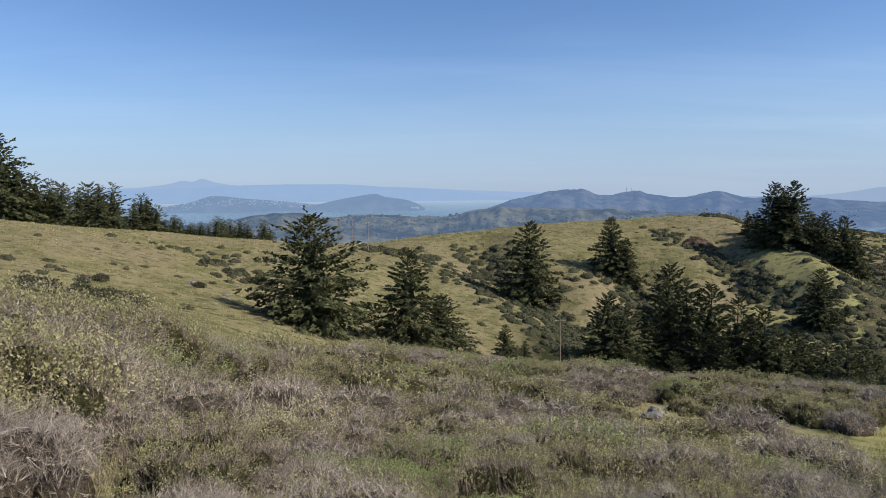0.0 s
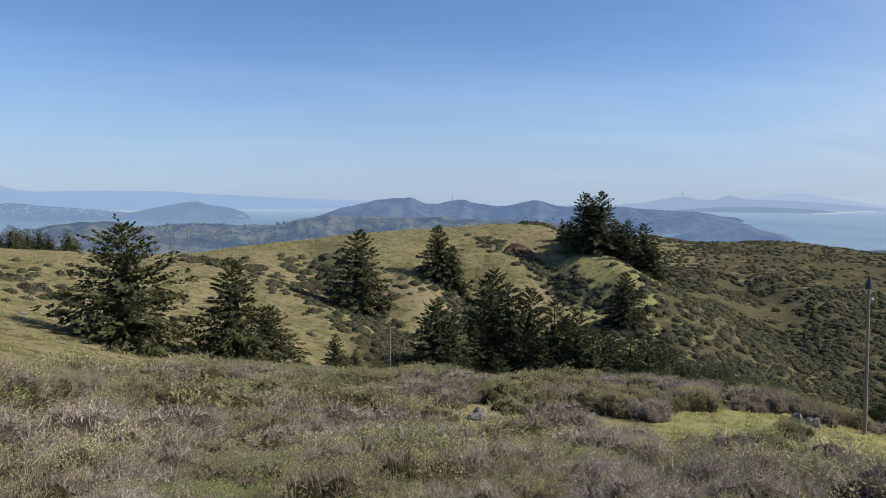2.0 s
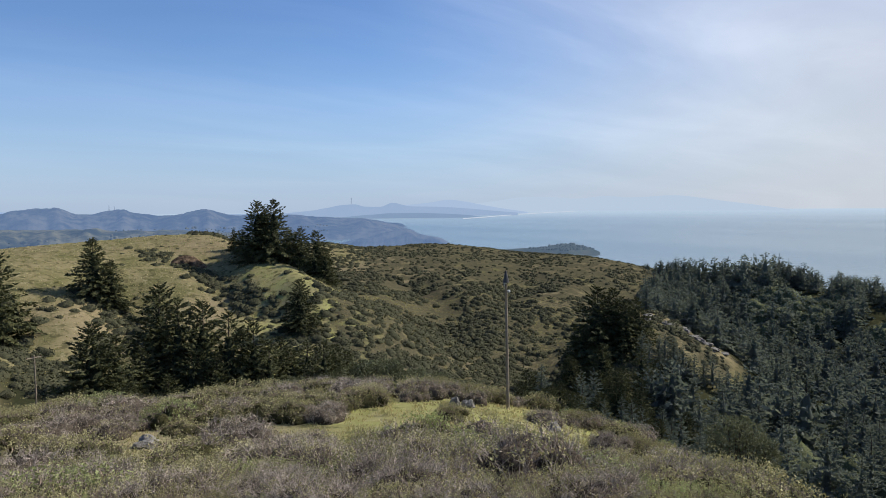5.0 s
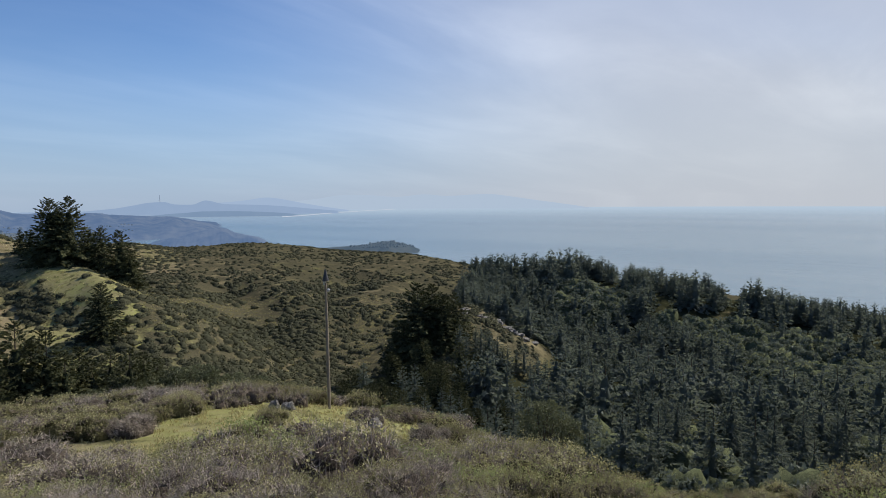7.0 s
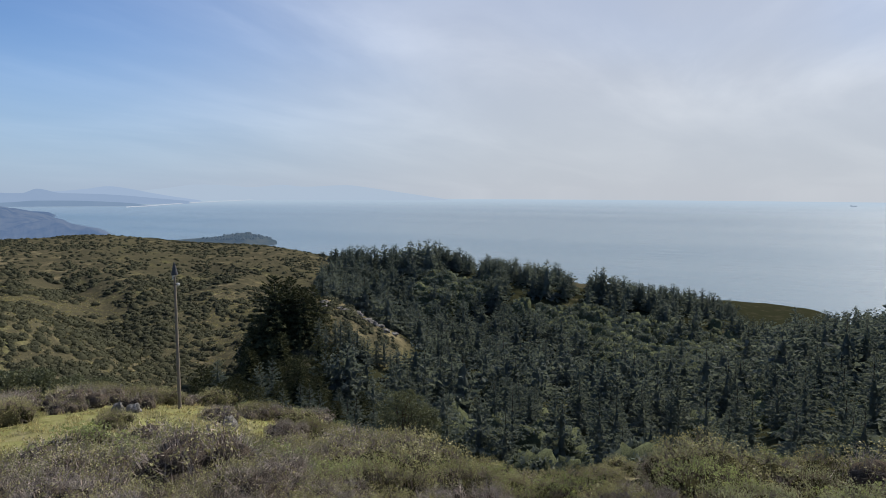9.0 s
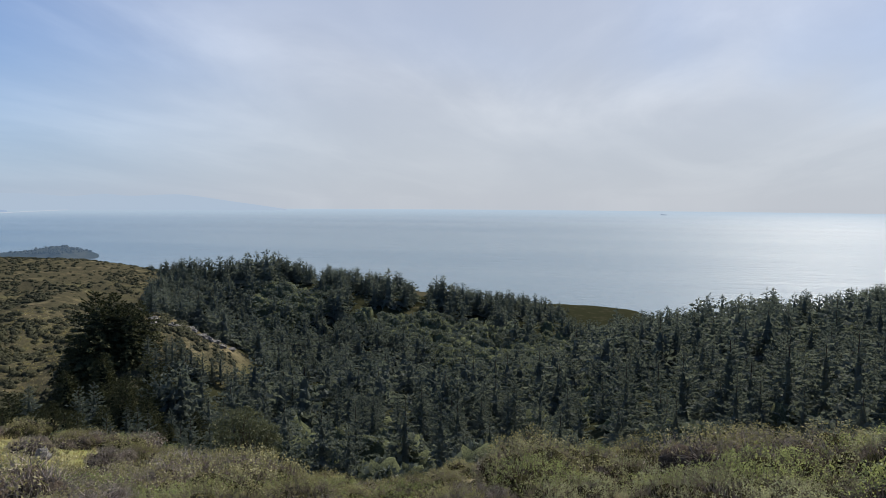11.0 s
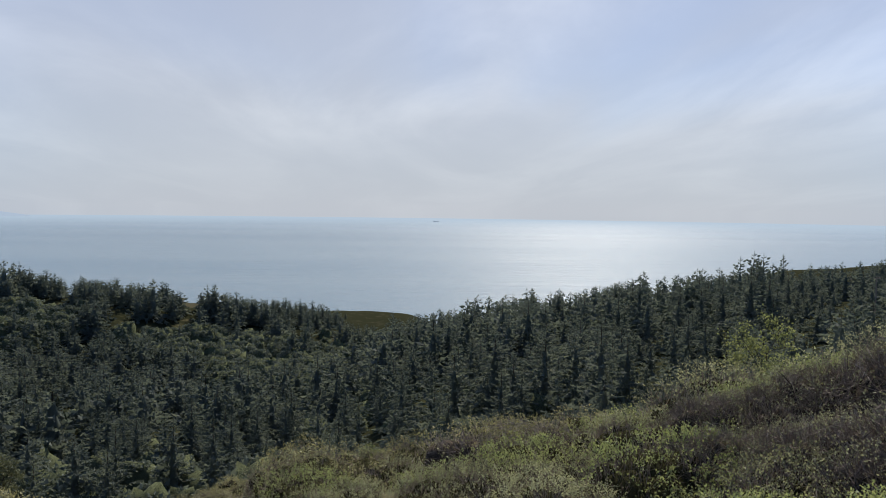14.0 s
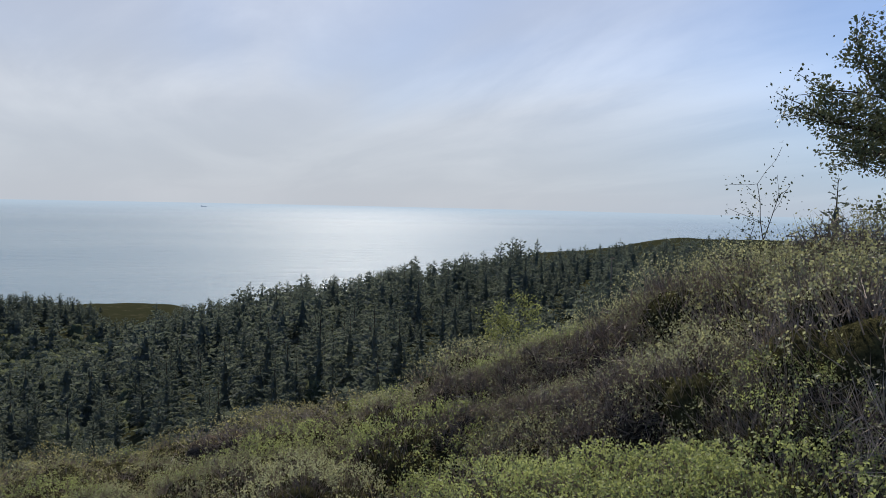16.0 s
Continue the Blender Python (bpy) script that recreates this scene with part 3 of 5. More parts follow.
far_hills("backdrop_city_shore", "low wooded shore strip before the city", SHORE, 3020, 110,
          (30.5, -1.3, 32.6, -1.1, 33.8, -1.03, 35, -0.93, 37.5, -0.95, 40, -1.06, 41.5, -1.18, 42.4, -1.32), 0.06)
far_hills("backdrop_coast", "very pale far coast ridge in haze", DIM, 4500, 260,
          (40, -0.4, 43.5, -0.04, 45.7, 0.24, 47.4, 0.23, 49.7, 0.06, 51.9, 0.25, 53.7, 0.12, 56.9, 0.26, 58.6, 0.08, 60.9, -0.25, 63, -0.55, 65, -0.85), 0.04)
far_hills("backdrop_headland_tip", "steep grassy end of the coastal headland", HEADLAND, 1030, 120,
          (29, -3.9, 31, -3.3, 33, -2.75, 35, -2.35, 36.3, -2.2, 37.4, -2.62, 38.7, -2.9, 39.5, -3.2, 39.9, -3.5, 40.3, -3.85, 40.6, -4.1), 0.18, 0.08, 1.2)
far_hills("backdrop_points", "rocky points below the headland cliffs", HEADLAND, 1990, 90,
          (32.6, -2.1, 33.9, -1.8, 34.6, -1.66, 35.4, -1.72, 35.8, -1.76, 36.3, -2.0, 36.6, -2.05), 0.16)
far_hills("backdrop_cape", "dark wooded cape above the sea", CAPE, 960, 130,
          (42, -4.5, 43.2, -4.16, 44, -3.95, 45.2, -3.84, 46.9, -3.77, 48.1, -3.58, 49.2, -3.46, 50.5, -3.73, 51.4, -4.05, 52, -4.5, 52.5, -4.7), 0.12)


# ---- small things far off ----
# small far things, with the same haze emission over their colours
def pale_material(name, colour, air, share):
    return distance_material(name, tuple(0.8 * v for v in colour), colour, air, share, 0.05)


HOUSE = pale_material("pale_houses_in_haze", (0.36, 0.36, 0.35), (0.31, 0.43, 0.62), 0.68)
MAST = pale_material("steel_mast_in_haze", (0.2, 0.16, 0.15), (0.28, 0.38, 0.54), 0.6)
SAND = pale_material("surf_and_sand_in_haze", (0.4, 0.4, 0.4), (0.60, 0.68, 0.79), 0.75)


def on_far(hills, seed, number, lo, hi, low_z, high_z):
    """Random places on the face of far hills that looks this way."""
    g = rng(seed)
    co = np.array([v.co[:] for v in hills.data.vertices]).reshape(-1, 22, 3)
    co = co[:, 3:13].reshape(-1, 3)
    b = np.degrees(np.arctan2(co[:, 0], co[:, 1]))
    z = (co[:, 2] - SEA)
    pick = co[(b > lo) & (b < hi) & (z > low_z) & (z < high_z)]
    return pick[g.integers(0, len(pick), number)] + g.normal(0, 3.0, (number, 3)) * [1, 1, 0]


def specks(name, label, category, places, mat, size, tall, seed):
    """Far houses or trees of a few pixels each, with gabled or rounded tops."""
    g = rng(seed)
    s = Shape()
    for p in places:
        w, d, h = size * g.uniform(0.5, 1.5), size * g.uniform(0.5, 1.2), tall * g.uniform(0.6, 1.3)
        a = g.uniform(0, 3.14)
        x, y = np.array([math.cos(a), math.sin(a), 0]) * w / 2, np.array([-math.sin(a), math.cos(a), 0]) * d / 2
        low, up = p - [0, 0, 1.0], p + [0, 0, h]
        s.add([low - x - y, low + x - y, low + x + y, low - x + y, up - x - y, up + x - y, up + x + y, up - x + y, up - x * 0.8 + [0, 0, h * 0.5], up + x * 0.8 + [0, 0, h * 0.5]],
              [(0, 1, 5, 4), (1, 2, 6, 5), (2, 3, 7, 6), (3, 0, 4, 7), (4, 5, 9, 8), (6, 7, 8, 9)])
    tagged(new(name, s.mesh(name, mat)), label, category, kind="stuff")


PEN, ISLE, VALLEY, HEADS, CAPE_HILL = [bpy.data.objects[k] for k in ("backdrop_peninsula", "backdrop_island", "backdrop_valley_hills", "backdrop_headlands", "backdrop_cape")]
specks("far_houses", "pale houses dotted over the far peninsula", "houses", np.concatenate([on_far(PEN, 1, 300, -24, -8, 4, 42), on_far(ISLE, 2, 30, -9, -2, 3, 9)]), HOUSE, 3.4, 1.6, 3)


def tree_clumps(name, label, places, mat, size, seed):
    g = rng(seed)
    s = Shape()
    for k, p in enumerate(places):
        w = size * g.uniform(0.5, 1.5)
        s.lump(seed + k, w, w * g.uniform(0.8, 1.5), 3, 6, p - [0, 0, 0.5])
    tagged(new(name, s.mesh(name, mat, True)), label, "woods", kind="stuff")


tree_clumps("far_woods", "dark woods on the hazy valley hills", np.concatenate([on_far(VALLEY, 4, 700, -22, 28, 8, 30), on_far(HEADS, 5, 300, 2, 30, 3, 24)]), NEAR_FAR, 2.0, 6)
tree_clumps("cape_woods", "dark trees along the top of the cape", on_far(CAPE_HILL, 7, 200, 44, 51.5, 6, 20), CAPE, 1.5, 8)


def lattice_mast(bearing, reach, foot, tall, legs, label):
    s = Shape()
    at = np.array(toward(bearing, 0, reach)) + [0, 0, EYE + reach * math.tan(radians(foot))]
    w = tall * 0.09
    for k in range(legs):
        a = 6.283 * k / legs
        o = np.array([math.cos(a), math.sin(a), 0])
        s.rods(np.array([at + o * w, at + o * w * 0.45 + [0, 0, tall * 0.55]]), np.array([at + o * w * 0.45 + [0, 0, tall * 0.55], at + o * w * 0.5 + [0, 0, tall]]), [tall * 0.014] * 2, [tall * 0.014] * 2, 4)
    for u in (0.3, 0.55, 0.75):
        r = w * (1 - u)
        s.rods(np.array([at + [-r, 0, tall * u], at + [0, -r, tall * u]]), np.array([at + [r, 0, tall * u], at + [0, r, tall * u]]), [tall * 0.012] * 2, [tall * 0.012] * 2, 4)
    tagged(new("radio_mast", s.mesh("radio_mast", MAST)), label, "radio mast", "radio masts")


lattice_mast(31.95, 3490, -0.25, 34, 3, "tall three-legged broadcast mast on a far city hill")
lattice_mast(14.3, 1650, -0.48, 11, 4, "small lattice mast on the headland ridge")
lattice_mast(14.65, 1650, -0.48, 9, 4, "small lattice mast on the headland ridge")

# the long pale beach beyond the strait
s = Shape()
for b0, b1, r0, r1 in ((40.8, 42.6, 2730, 2950), (42.6, 45.2, 2950, 3460), (45.2, 48.8, 3460, 4130), (48.8, 51.8, 4130, 4850)):
    for k in range(12):
        q = []
        for u in (k / 12, (k + 1) / 12):
            bb, rr = b0 + (b1 - b0) * u, r0 + (r1 - r0) * u
            q += [np.array(toward(bb, 0, rr)) + [0, 0, SEA + 0.6], np.array(toward(bb, 0, rr + 34)) + [0, 0, SEA + 2.5]]
        s.add([q[0], q[2], q[3], q[1]], [(0, 1, 2, 3)])
tagged(new("backdrop_beach", s.mesh("backdrop_beach", SAND)), "long pale line of surf and sand far off", "beach", kind="structure")

# a cargo ship near the horizon
ship = tagged(new("cargo_ship"), "small dark cargo ship far out on the sea", "ship")
at = toward(94.3, 0, 3650)
bm = bmesh.new()
bmesh.ops.create_cube(bm, size=1.0, matrix=Matrix.Diagonal((28, 5, 3.2, 1)))
for v in bm.verts:
    if v.co.z < 0:
        v.co.x *= 0.86
part("hull", bm, MAST, ship)
bm = bmesh.new()
bmesh.ops.create_cube(bm, size=1.0, matrix=Matrix.Translation((-10, 0, 3.2)) @ Matrix.Diagonal((4, 4, 3.6, 1)))
part("bridge", bm, MAST, ship)
ship.matrix_world = Matrix.Translation((at.x, at.y, SEA + 1.2)) @ pose(0, 0, 0, 0, 0, -94.3)


# ---- trees ----
def fir_shape(seed, tall, wide, boughs, sprays, spray, ragged=0.25, bare=0.06, full=0.8, droop=0.35, heart=0.5, plump=1.0):
    """Trunk, crown and solid heart of a fir: boughs that arch out and hang, each fringed with flat sprays of needles.
    """
    g = rng(seed)
    trunk, crown, inner = Shape(), Shape(), Shape()
    up = np.array([0, 0, 1.0])
    steps = 8
    hs = np.linspace(-0.04 * tall, tall * 0.98, steps)
    c = np.stack([np.cumsum(g.normal(0, 0.025, steps)) * tall * 0.1, np.cumsum(g.normal(0, 0.025, steps)) * tall * 0.1, hs], 1)
    rad = tall * (0.017 * (1 - np.linspace(0, 0.97, steps)) ** 0.9 + 0.0012)
    trunk.rods(c[:-1], c[1:], rad[:-1], rad[1:], 6)
    lobes = g.uniform(0, 6.283, 6)
    bases, tips, sides = [], [], []

    def uneven(a, u):
        return 0.5 * math.sin(2 * a + 7 * u + lobes[0]) + 0.5 * math.sin(3 * a - 13 * u + lobes[1]) + 0.6 * math.sin(a + 23 * u + lobes[2])

    def reach(a, u):
        q = (1 - u) / (1 - bare)
        return wide * (q ** full * (0.8 + 0.2 * min(1, (u - bare) / 0.10)) + 0.015) * (1 + ragged * 0.4 * uneven(a, u))

    for i in range(boughs):
        u = min(bare + (1 - bare) * ((i + g.random()) / boughs) ** 1.3, 0.985)
        if g.random() < ragged * 0.35:
            continue
        a = 2.39996 * i + g.normal(0, 0.35)
        length = max(reach(a, u) * (1 + ragged * float(np.clip(g.normal(0, 0.5), -1.3, 0.7))), 0.014 * tall)
        rise = math.tan(math.radians(-2 + 38 * u + g.normal(0, 6)))
        hang = droop * (1 - 0.75 * u)
        out, cross = np.array([math.cos(a), math.sin(a), 0.0]), np.array([-math.sin(a), math.cos(a), 0.0])
        root = np.array([np.interp(u * tall, hs, c[:, k]) for k in range(3)])
        k = max(4, int(sprays * (0.25 + 0.75 * length / wide)))
        t = g.uniform(0.08, 1.0, k) ** 0.55
        p = root + out * (t * length)[:, None] + up * (length * (t * rise - hang * t ** 2))[:, None]
        p = p + cross * (g.normal(0, 0.13, k) * length * (1.15 - t))[:, None] + up * (g.normal(0, 0.02, k) * length)[:, None]
        sz = np.minimum(spray * g.uniform(0.6, 1.3, k) * (0.42 + 0.58 * (1 - u) ** 0.7), 0.6 * length)
        sgn = np.where(np.arange(k) % 2 == 0, 1.0, -1.0)
        d = unit(out * g.uniform(0.5, 1.0, (k, 1)) + cross * (sgn * g.uniform(0.1, 1.0, k))[:, None] + up * (rise * 0.8 - 0.12 - hang * t * 1.2 + g.normal(0.0, 0.25, k))[:, None])
        top = unit(up * 0.5 + out * 0.75 + g.normal(0, 0.45, (k, 3)))
        bases.append(p - d * (sz * 0.3)[:, None])
        tips.append(p + d * (sz * 0.9)[:, None])
        sides.append(unit(np.cross(d, top)) * (sz * g.uniform(0.18, 0.34, k) * plump)[:, None])
        if i % 2 == 0 and length > 0.25 * wide and tall > 5:
            e = root + out * length * 0.8 + up * (length * (0.8 * rise - hang * 0.64))
            trunk.kites(root[None], e[None], cross[None] * tall * (0.003 * (1 - u) + 0.0006))
    # the leader
    k = 9
    p = c[-1] + np.linspace(-0.04, 0.03, k)[:, None] * np.array([0, 0, tall])
    d = unit(g.normal(0, 1, (k, 3)) * [0.5, 0.5, 0.1] + [0, 0, 0.8])
    bases.append(p), tips.append(p + d * np.linspace(0.45, 0.25, k)[:, None] * spray), sides.append(unit(np.cross(d, g.normal(0, 1, (k, 3)))) * spray * 0.07)
    crown.slivers(np.concatenate(bases), np.concatenate(tips), np.concatenate(sides))
    # the solid heart, which stands in for shade inside the crown
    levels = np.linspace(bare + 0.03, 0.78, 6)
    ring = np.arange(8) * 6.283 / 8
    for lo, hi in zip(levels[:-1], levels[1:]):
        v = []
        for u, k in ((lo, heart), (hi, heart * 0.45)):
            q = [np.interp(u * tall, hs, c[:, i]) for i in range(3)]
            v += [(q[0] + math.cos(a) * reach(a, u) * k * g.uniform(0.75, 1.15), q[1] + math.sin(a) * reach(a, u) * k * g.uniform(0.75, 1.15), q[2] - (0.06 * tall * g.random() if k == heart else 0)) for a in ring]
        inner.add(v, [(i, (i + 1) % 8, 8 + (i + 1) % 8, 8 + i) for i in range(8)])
    return trunk, crown, inner


def conifer(seed, *shape, needles=None, label="dark green fir tree with drooping boughs"):
    trunk, crown, heart = fir_shape(seed, *shape)
    tree = tagged(new("fir_tree"), label, "tree", "firs")
    child("trunk", trunk.mesh("trunk", BARK), tree)
    child("crown", crown.mesh("crown", needles or FIR), tree)
    # dark MASS_FIR carries the shade inside; hazed firs repeat their needle colour
    child("inner_crown", heart.mesh("inner_crown", FIR_HAZED if needles is FIR_HAZED else MASS_FIR, True), tree, "solid core standing in for the shaded inner crown")
    return tree


def broadleaf_shape(seed, tall, wide, clumps, leaves, leaf, low=0.25, spread=1.0):
    """A round-headed oak or bay: limbs to clumps of leaves."""
    g = rng(seed)
    trunk, crown = Shape(), Shape()
    fork = np.array([g.normal(0, 0.04) * tall, g.normal(0, 0.04) * tall, tall * low])
    trunk.rods(np.array([[0, 0, -0.5]]), fork[None], [0.035 * tall], [0.026 * tall], 7)
    for i in range(clumps):
        a, e = g.uniform(0, 6.283), math.asin(g.uniform(-0.15, 1.0))
        rr = g.uniform(0.55, 1.0)
        c = np.array([math.cos(a) * math.cos(e) * wide * rr, math.sin(a) * math.cos(e) * wide * rr, tall * (low + (1 - low) * (0.42 + 0.5 * rr * math.sin(e)))])
        knee = fork * 0.5 + c * 0.5 + g.normal(0, 0.04, 3) * tall
        trunk.rods(np.stack([fork, knee]), np.stack([knee, c]), [0.009 * tall, 0.005 * tall], [0.005 * tall, 0.002 * tall], 4)
        size = wide * g.uniform(0.22, 0.40) * spread
        d = unit(g.normal(0, 1, (leaves, 3)) + [0, 0, 0.35])
        p = c + d * (size * g.uniform(0.45, 1.0, leaves) ** 0.5)[:, None] * [1, 1, 0.75]
        o = unit(d + g.normal(0, 0.7, (leaves, 3)))
        sz = leaf * g.uniform(0.6, 1.4, leaves)
        crown.slivers(p - o * sz[:, None] * 0.5, p + o * sz[:, None] * 0.5, unit(np.cross(o, g.normal(0, 1, (leaves, 3)))) * (sz * 0.38)[:, None])
    return trunk, crown


def stand(tree, bearing, reach, size=1.0, turn=0.0, lean=0.0, sink=0.15):
    return copy_thing(tree, Matrix.Translation(spot(bearing, reach, sink)) @ pose(0, 0, 0, lean, 0, turn) @ Matrix.Diagonal((size, size, size, 1)))


def drop_model(tree):
    """The pattern itself is taken away once its copies stand."""
    for o in (*tree.children_recursive, tree):
        bpy.data.objects.remove(o)


# single firs on the slopes; the patterns are 16 m high
big = [conifer(11, 16.0, 9.0, 380, 40, 0.74, 0.45, 0.0, 0.68, 0.14, 0.36, 1.4, label="broad dark green fir tree with sweeping boughs"),
       conifer(12, 16.0, 7.2, 330, 36, 0.70, 0.32, 0.0, 0.74, 0.2, 0.38, 1.4, label="dense conical dark green fir tree"),
       conifer(13, 16.0, 6.0, 280, 34, 0.68, 0.34, 0.03, 0.74, 0.22, 0.36, 1.4, label="slender dark green fir tree"),
       conifer(14, 16.0, 5.6, 220, 32, 0.68, 0.5, 0.10, 0.62, 0.2, 0.28, 1.4, label="thin-crowned dark fir tree with visible trunk")]
mid = [conifer(21, 14.0, 4.3, 130, 22, 0.66, 0.45, 0.05, 0.95, 0.15, 0.26, 1.6, needles=FIR_HAZED), conifer(22, 14.0, 3.7, 110, 20, 0.66, 0.55, 0.14, 0.88, 0.1, 0.22, 1.6, needles=FIR_HAZED),
       conifer(23, 14.0, 4.6, 140, 22, 0.66, 0.4, 0.02, 1.0, 0.2, 0.28, 1.6, needles=FIR_HAZED)]
# kind, bearing, distance, height in metres, turn
for kind, b, r, h, turn in (
        (0, -10.6, 98, 15.5, 20), (1, -2.9, 103, 14.6, 70), (0, -0.2, 108, 8.5, 130), (2, 4.9, 112, 6.5, 10), (2, 6.5, 114, 4.5, 10),
        (1, 6.9, 178, 20.0, 150), (1, 13.2, 200, 15.5, 260), (2, 14.3, 198, 12.5, 40), (1, 24.8, 228, 18.0, 15), (1, 26.0, 225, 18.8, 99), (2, 25.4, 232, 15.0, 180),
        (1, 28.0, 222, 13.5, 210), (1, 29.2, 215, 14.5, 310), (2, 29.9, 212, 10.5, 30), (2, 27.2, 228, 12.0, 77), (2, 23.6, 236, 8.0, 20), (2, 23.0, 240, 7.0, 120), (1, 27.9, 168, 12.0, 222)):
    stand(big[kind], b, r, h / 16.0, turn)
g = rng(3)
# the grove in the gully
for kind, b, r, h in ((1, 13.0, 112, 14.5), (3, 14.6, 114, 13.0), (2, 11.6, 116, 7.0), (1, 17.6, 128, 19.0), (3, 19.0, 122, 17.0), (2, 16.3, 118, 11.0), (2, 20.7, 120, 16.0), (3, 19.8, 112, 10.5),
                      (3, 22.4, 114, 14.0), (2, 21.5, 110, 9.0), (3, 24.3, 114, 12.5), (2, 23.4, 118, 12.0), (3, 25.4, 112, 10.0), (2, 26.4, 118, 10.5), (2, 15.4, 106, 7.5),
                      (1, 18.0, 108, 8.5), (3, 27.2, 116, 9.0), (3, 29.6, 116, 9.5), (2, 30.6, 120, 9.0), (3, 31.6, 122, 8.0), (2, 12.4, 108, 6.0), (3, 28.5, 122, 9.5)):
    stand(big[kind], b, r, h * float(np.interp(b, [18, 21, 28], [1.12, 1.3, 1.4])) / 16.0, g.uniform(0, 360))
for i in range(14):
    stand(big[1 + i % 3], 11.8 + 1.5 * i + g.normal(0, 0.4), g.uniform(106, 128), g.uniform(5.0, 8.5) / 16.0, g.uniform(0, 360))
# the dark clump beside the rocky spur
for b, r, h in ((51.4, 185, 21.0), (52.6, 188, 17.5), (50.4, 182, 14.0), (53.6, 186, 14.0), (49.4, 172, 10.0), (51.8, 170, 11.0), (54.4, 190, 12.0)):
    stand(big[1 + int(b * 10) % 2], b, r, h / 16.0, g.uniform(0, 360))
for i in range(34):
    b = 45.5 + 14 * g.random()
    stand(big[1 + i % 3], b, g.uniform(98, 165), g.uniform(6.0, 10.5) / 16.0, g.uniform(0, 360))
# firs along the foot of the spur
for b in np.arange(55.0, 62.4, 0.55):
    stand(mid[int(b * 20) % 3], b + g.normal(0, 0.15), g.uniform(172, 184), g.uniform(5.5, 9.0) / 14.0, g.uniform(0, 360))
# the wood along the skyline of the meadow
edge = [conifer(24, 14.0, 5.0, 170, 22, 0.8, 0.5, 0.0, 0.6, 0.22, 0.35, 1.4, label="dark fir tree in the wood on the crest"), conifer(25, 14.0, 4.2, 150, 22, 0.8, 0.55, 0.0, 0.55, 0.22, 0.35, 1.4, label="dark fir tree in the wood on the crest"),
        conifer(26, 14.0, 6.0, 170, 22, 0.8, 0.45, 0.0, 0.48, 0.25, 0.38, 1.4, label="round-topped dark fir tree in the wood on the crest")]
for b in np.arange(-36, -13.6, 0.62):
    tall = np.interp(b, [-36, -31.8, -30.6, -26, -23.0, -21.9, -20.9, -18, -14], [22, 21, 13, 14.5, 13.0, 9.0, 6.5, 6.0, 6.5])
    for row in (0, 1):
        stand(edge[int(g.integers(3))], b + g.normal(0, 0.28), np.interp(b, [-36, -14], [205, 245]) + 9 * row + g.normal(0, 4), tall * g.uniform(0.6, 1.12) / 14.0, g.uniform(0, 360))
stand(edge[2], -31.8, 207, 1.52, 50)
for b in np.arange(-22.2, -13.4, 0.34):
    stand(edge[int(g.integers(3))], b + g.normal(0, 0.15), np.interp(b, [-36, -14], [205, 245]) + g.normal(2, 5), np.interp(b, [-22, -17, -14], [5.5, 6.0, 7.5]) * g.uniform(0.75, 1.15) / 14.0, g.uniform(0, 360))
# the forest in the valley, its nearest ranks
for b, r, h in ((91.9, 92, 12.0), (96.2, 88, 12.5), (99.5, 86, 13.5), (103.5, 80, 11.5), (88.5, 90, 9.5), (85.5, 84, 10.5), (77.5, 78, 10.5), (74.5, 88, 11.0), (107.5, 78, 10.5), (94.3, 95, 11.0)):
    stand(mid[int(b) % 3], b, r, h / 14.0, g.uniform(0, 360))
for i in range(30):
    stand(mid[i % 3], g.uniform(94, 110), g.uniform(62, 110), g.uniform(0.5, 0.8), g.uniform(0, 360))
count = 0
while count < 142:
    b, r = g.uniform(47, 122), math.sqrt(g.uniform(60 ** 2, 150 ** 2))
    if (b < 60 and r < 95) or (b > 108 and r < 75):
        continue
    stand(mid[count % 3], b, r, g.uniform(0.55, 0.95) * np.interp(r, [60, 100, 150], [0.62, 0.85, 1.0]), g.uniform(0, 360))
    count += 1


def joined(name, pieces, mats):
    """One mesh of many pieces, each of vertices, arrays of faces and the number of its material."""
    verts, faces, which, n0 = [], [], [], 0
    for v, fs, m in pieces:
        verts.append(v)
        for f in fs:
            faces.extend((f + n0).tolist())
            which.append(np.full(len(f), m))
        n0 += len(v)
    me = mesh_of(name, np.concatenate(verts), faces, mats)
    me.polygons.foreach_set("material_index", np.concatenate(which).astype(np.int32))
    me.polygons.foreach_set("use_smooth", [True] * len(me.polygons))
    return me


def forest(name, label, seed, places, patterns, mat):
    """Many far trees in one mesh."""
    g = rng(seed)
    whole = []
    for b, r, h in places:
        s = patterns[g.integers(len(patterns))]
        a = g.uniform(0, 6.283)
        turn = np.array([[math.cos(a), -math.sin(a), 0], [math.sin(a), math.cos(a), 0], [0, 0, 1]])
        at = np.array(spot(b, r, 0.2))
        for one, m in s:
            whole.append((one.v[0] @ turn.T * h + at, one.f, m))
    return tagged(new(name, joined(name, whole, mat)), label, "forest", kind="stuff")


def one_block(s):
    """All pieces of a shape as one block of vertices, with the faces kept by their size."""
    t = Shape()
    t.v, t.f, t.n = [np.concatenate(s.v)], s.f, s.n
    return t


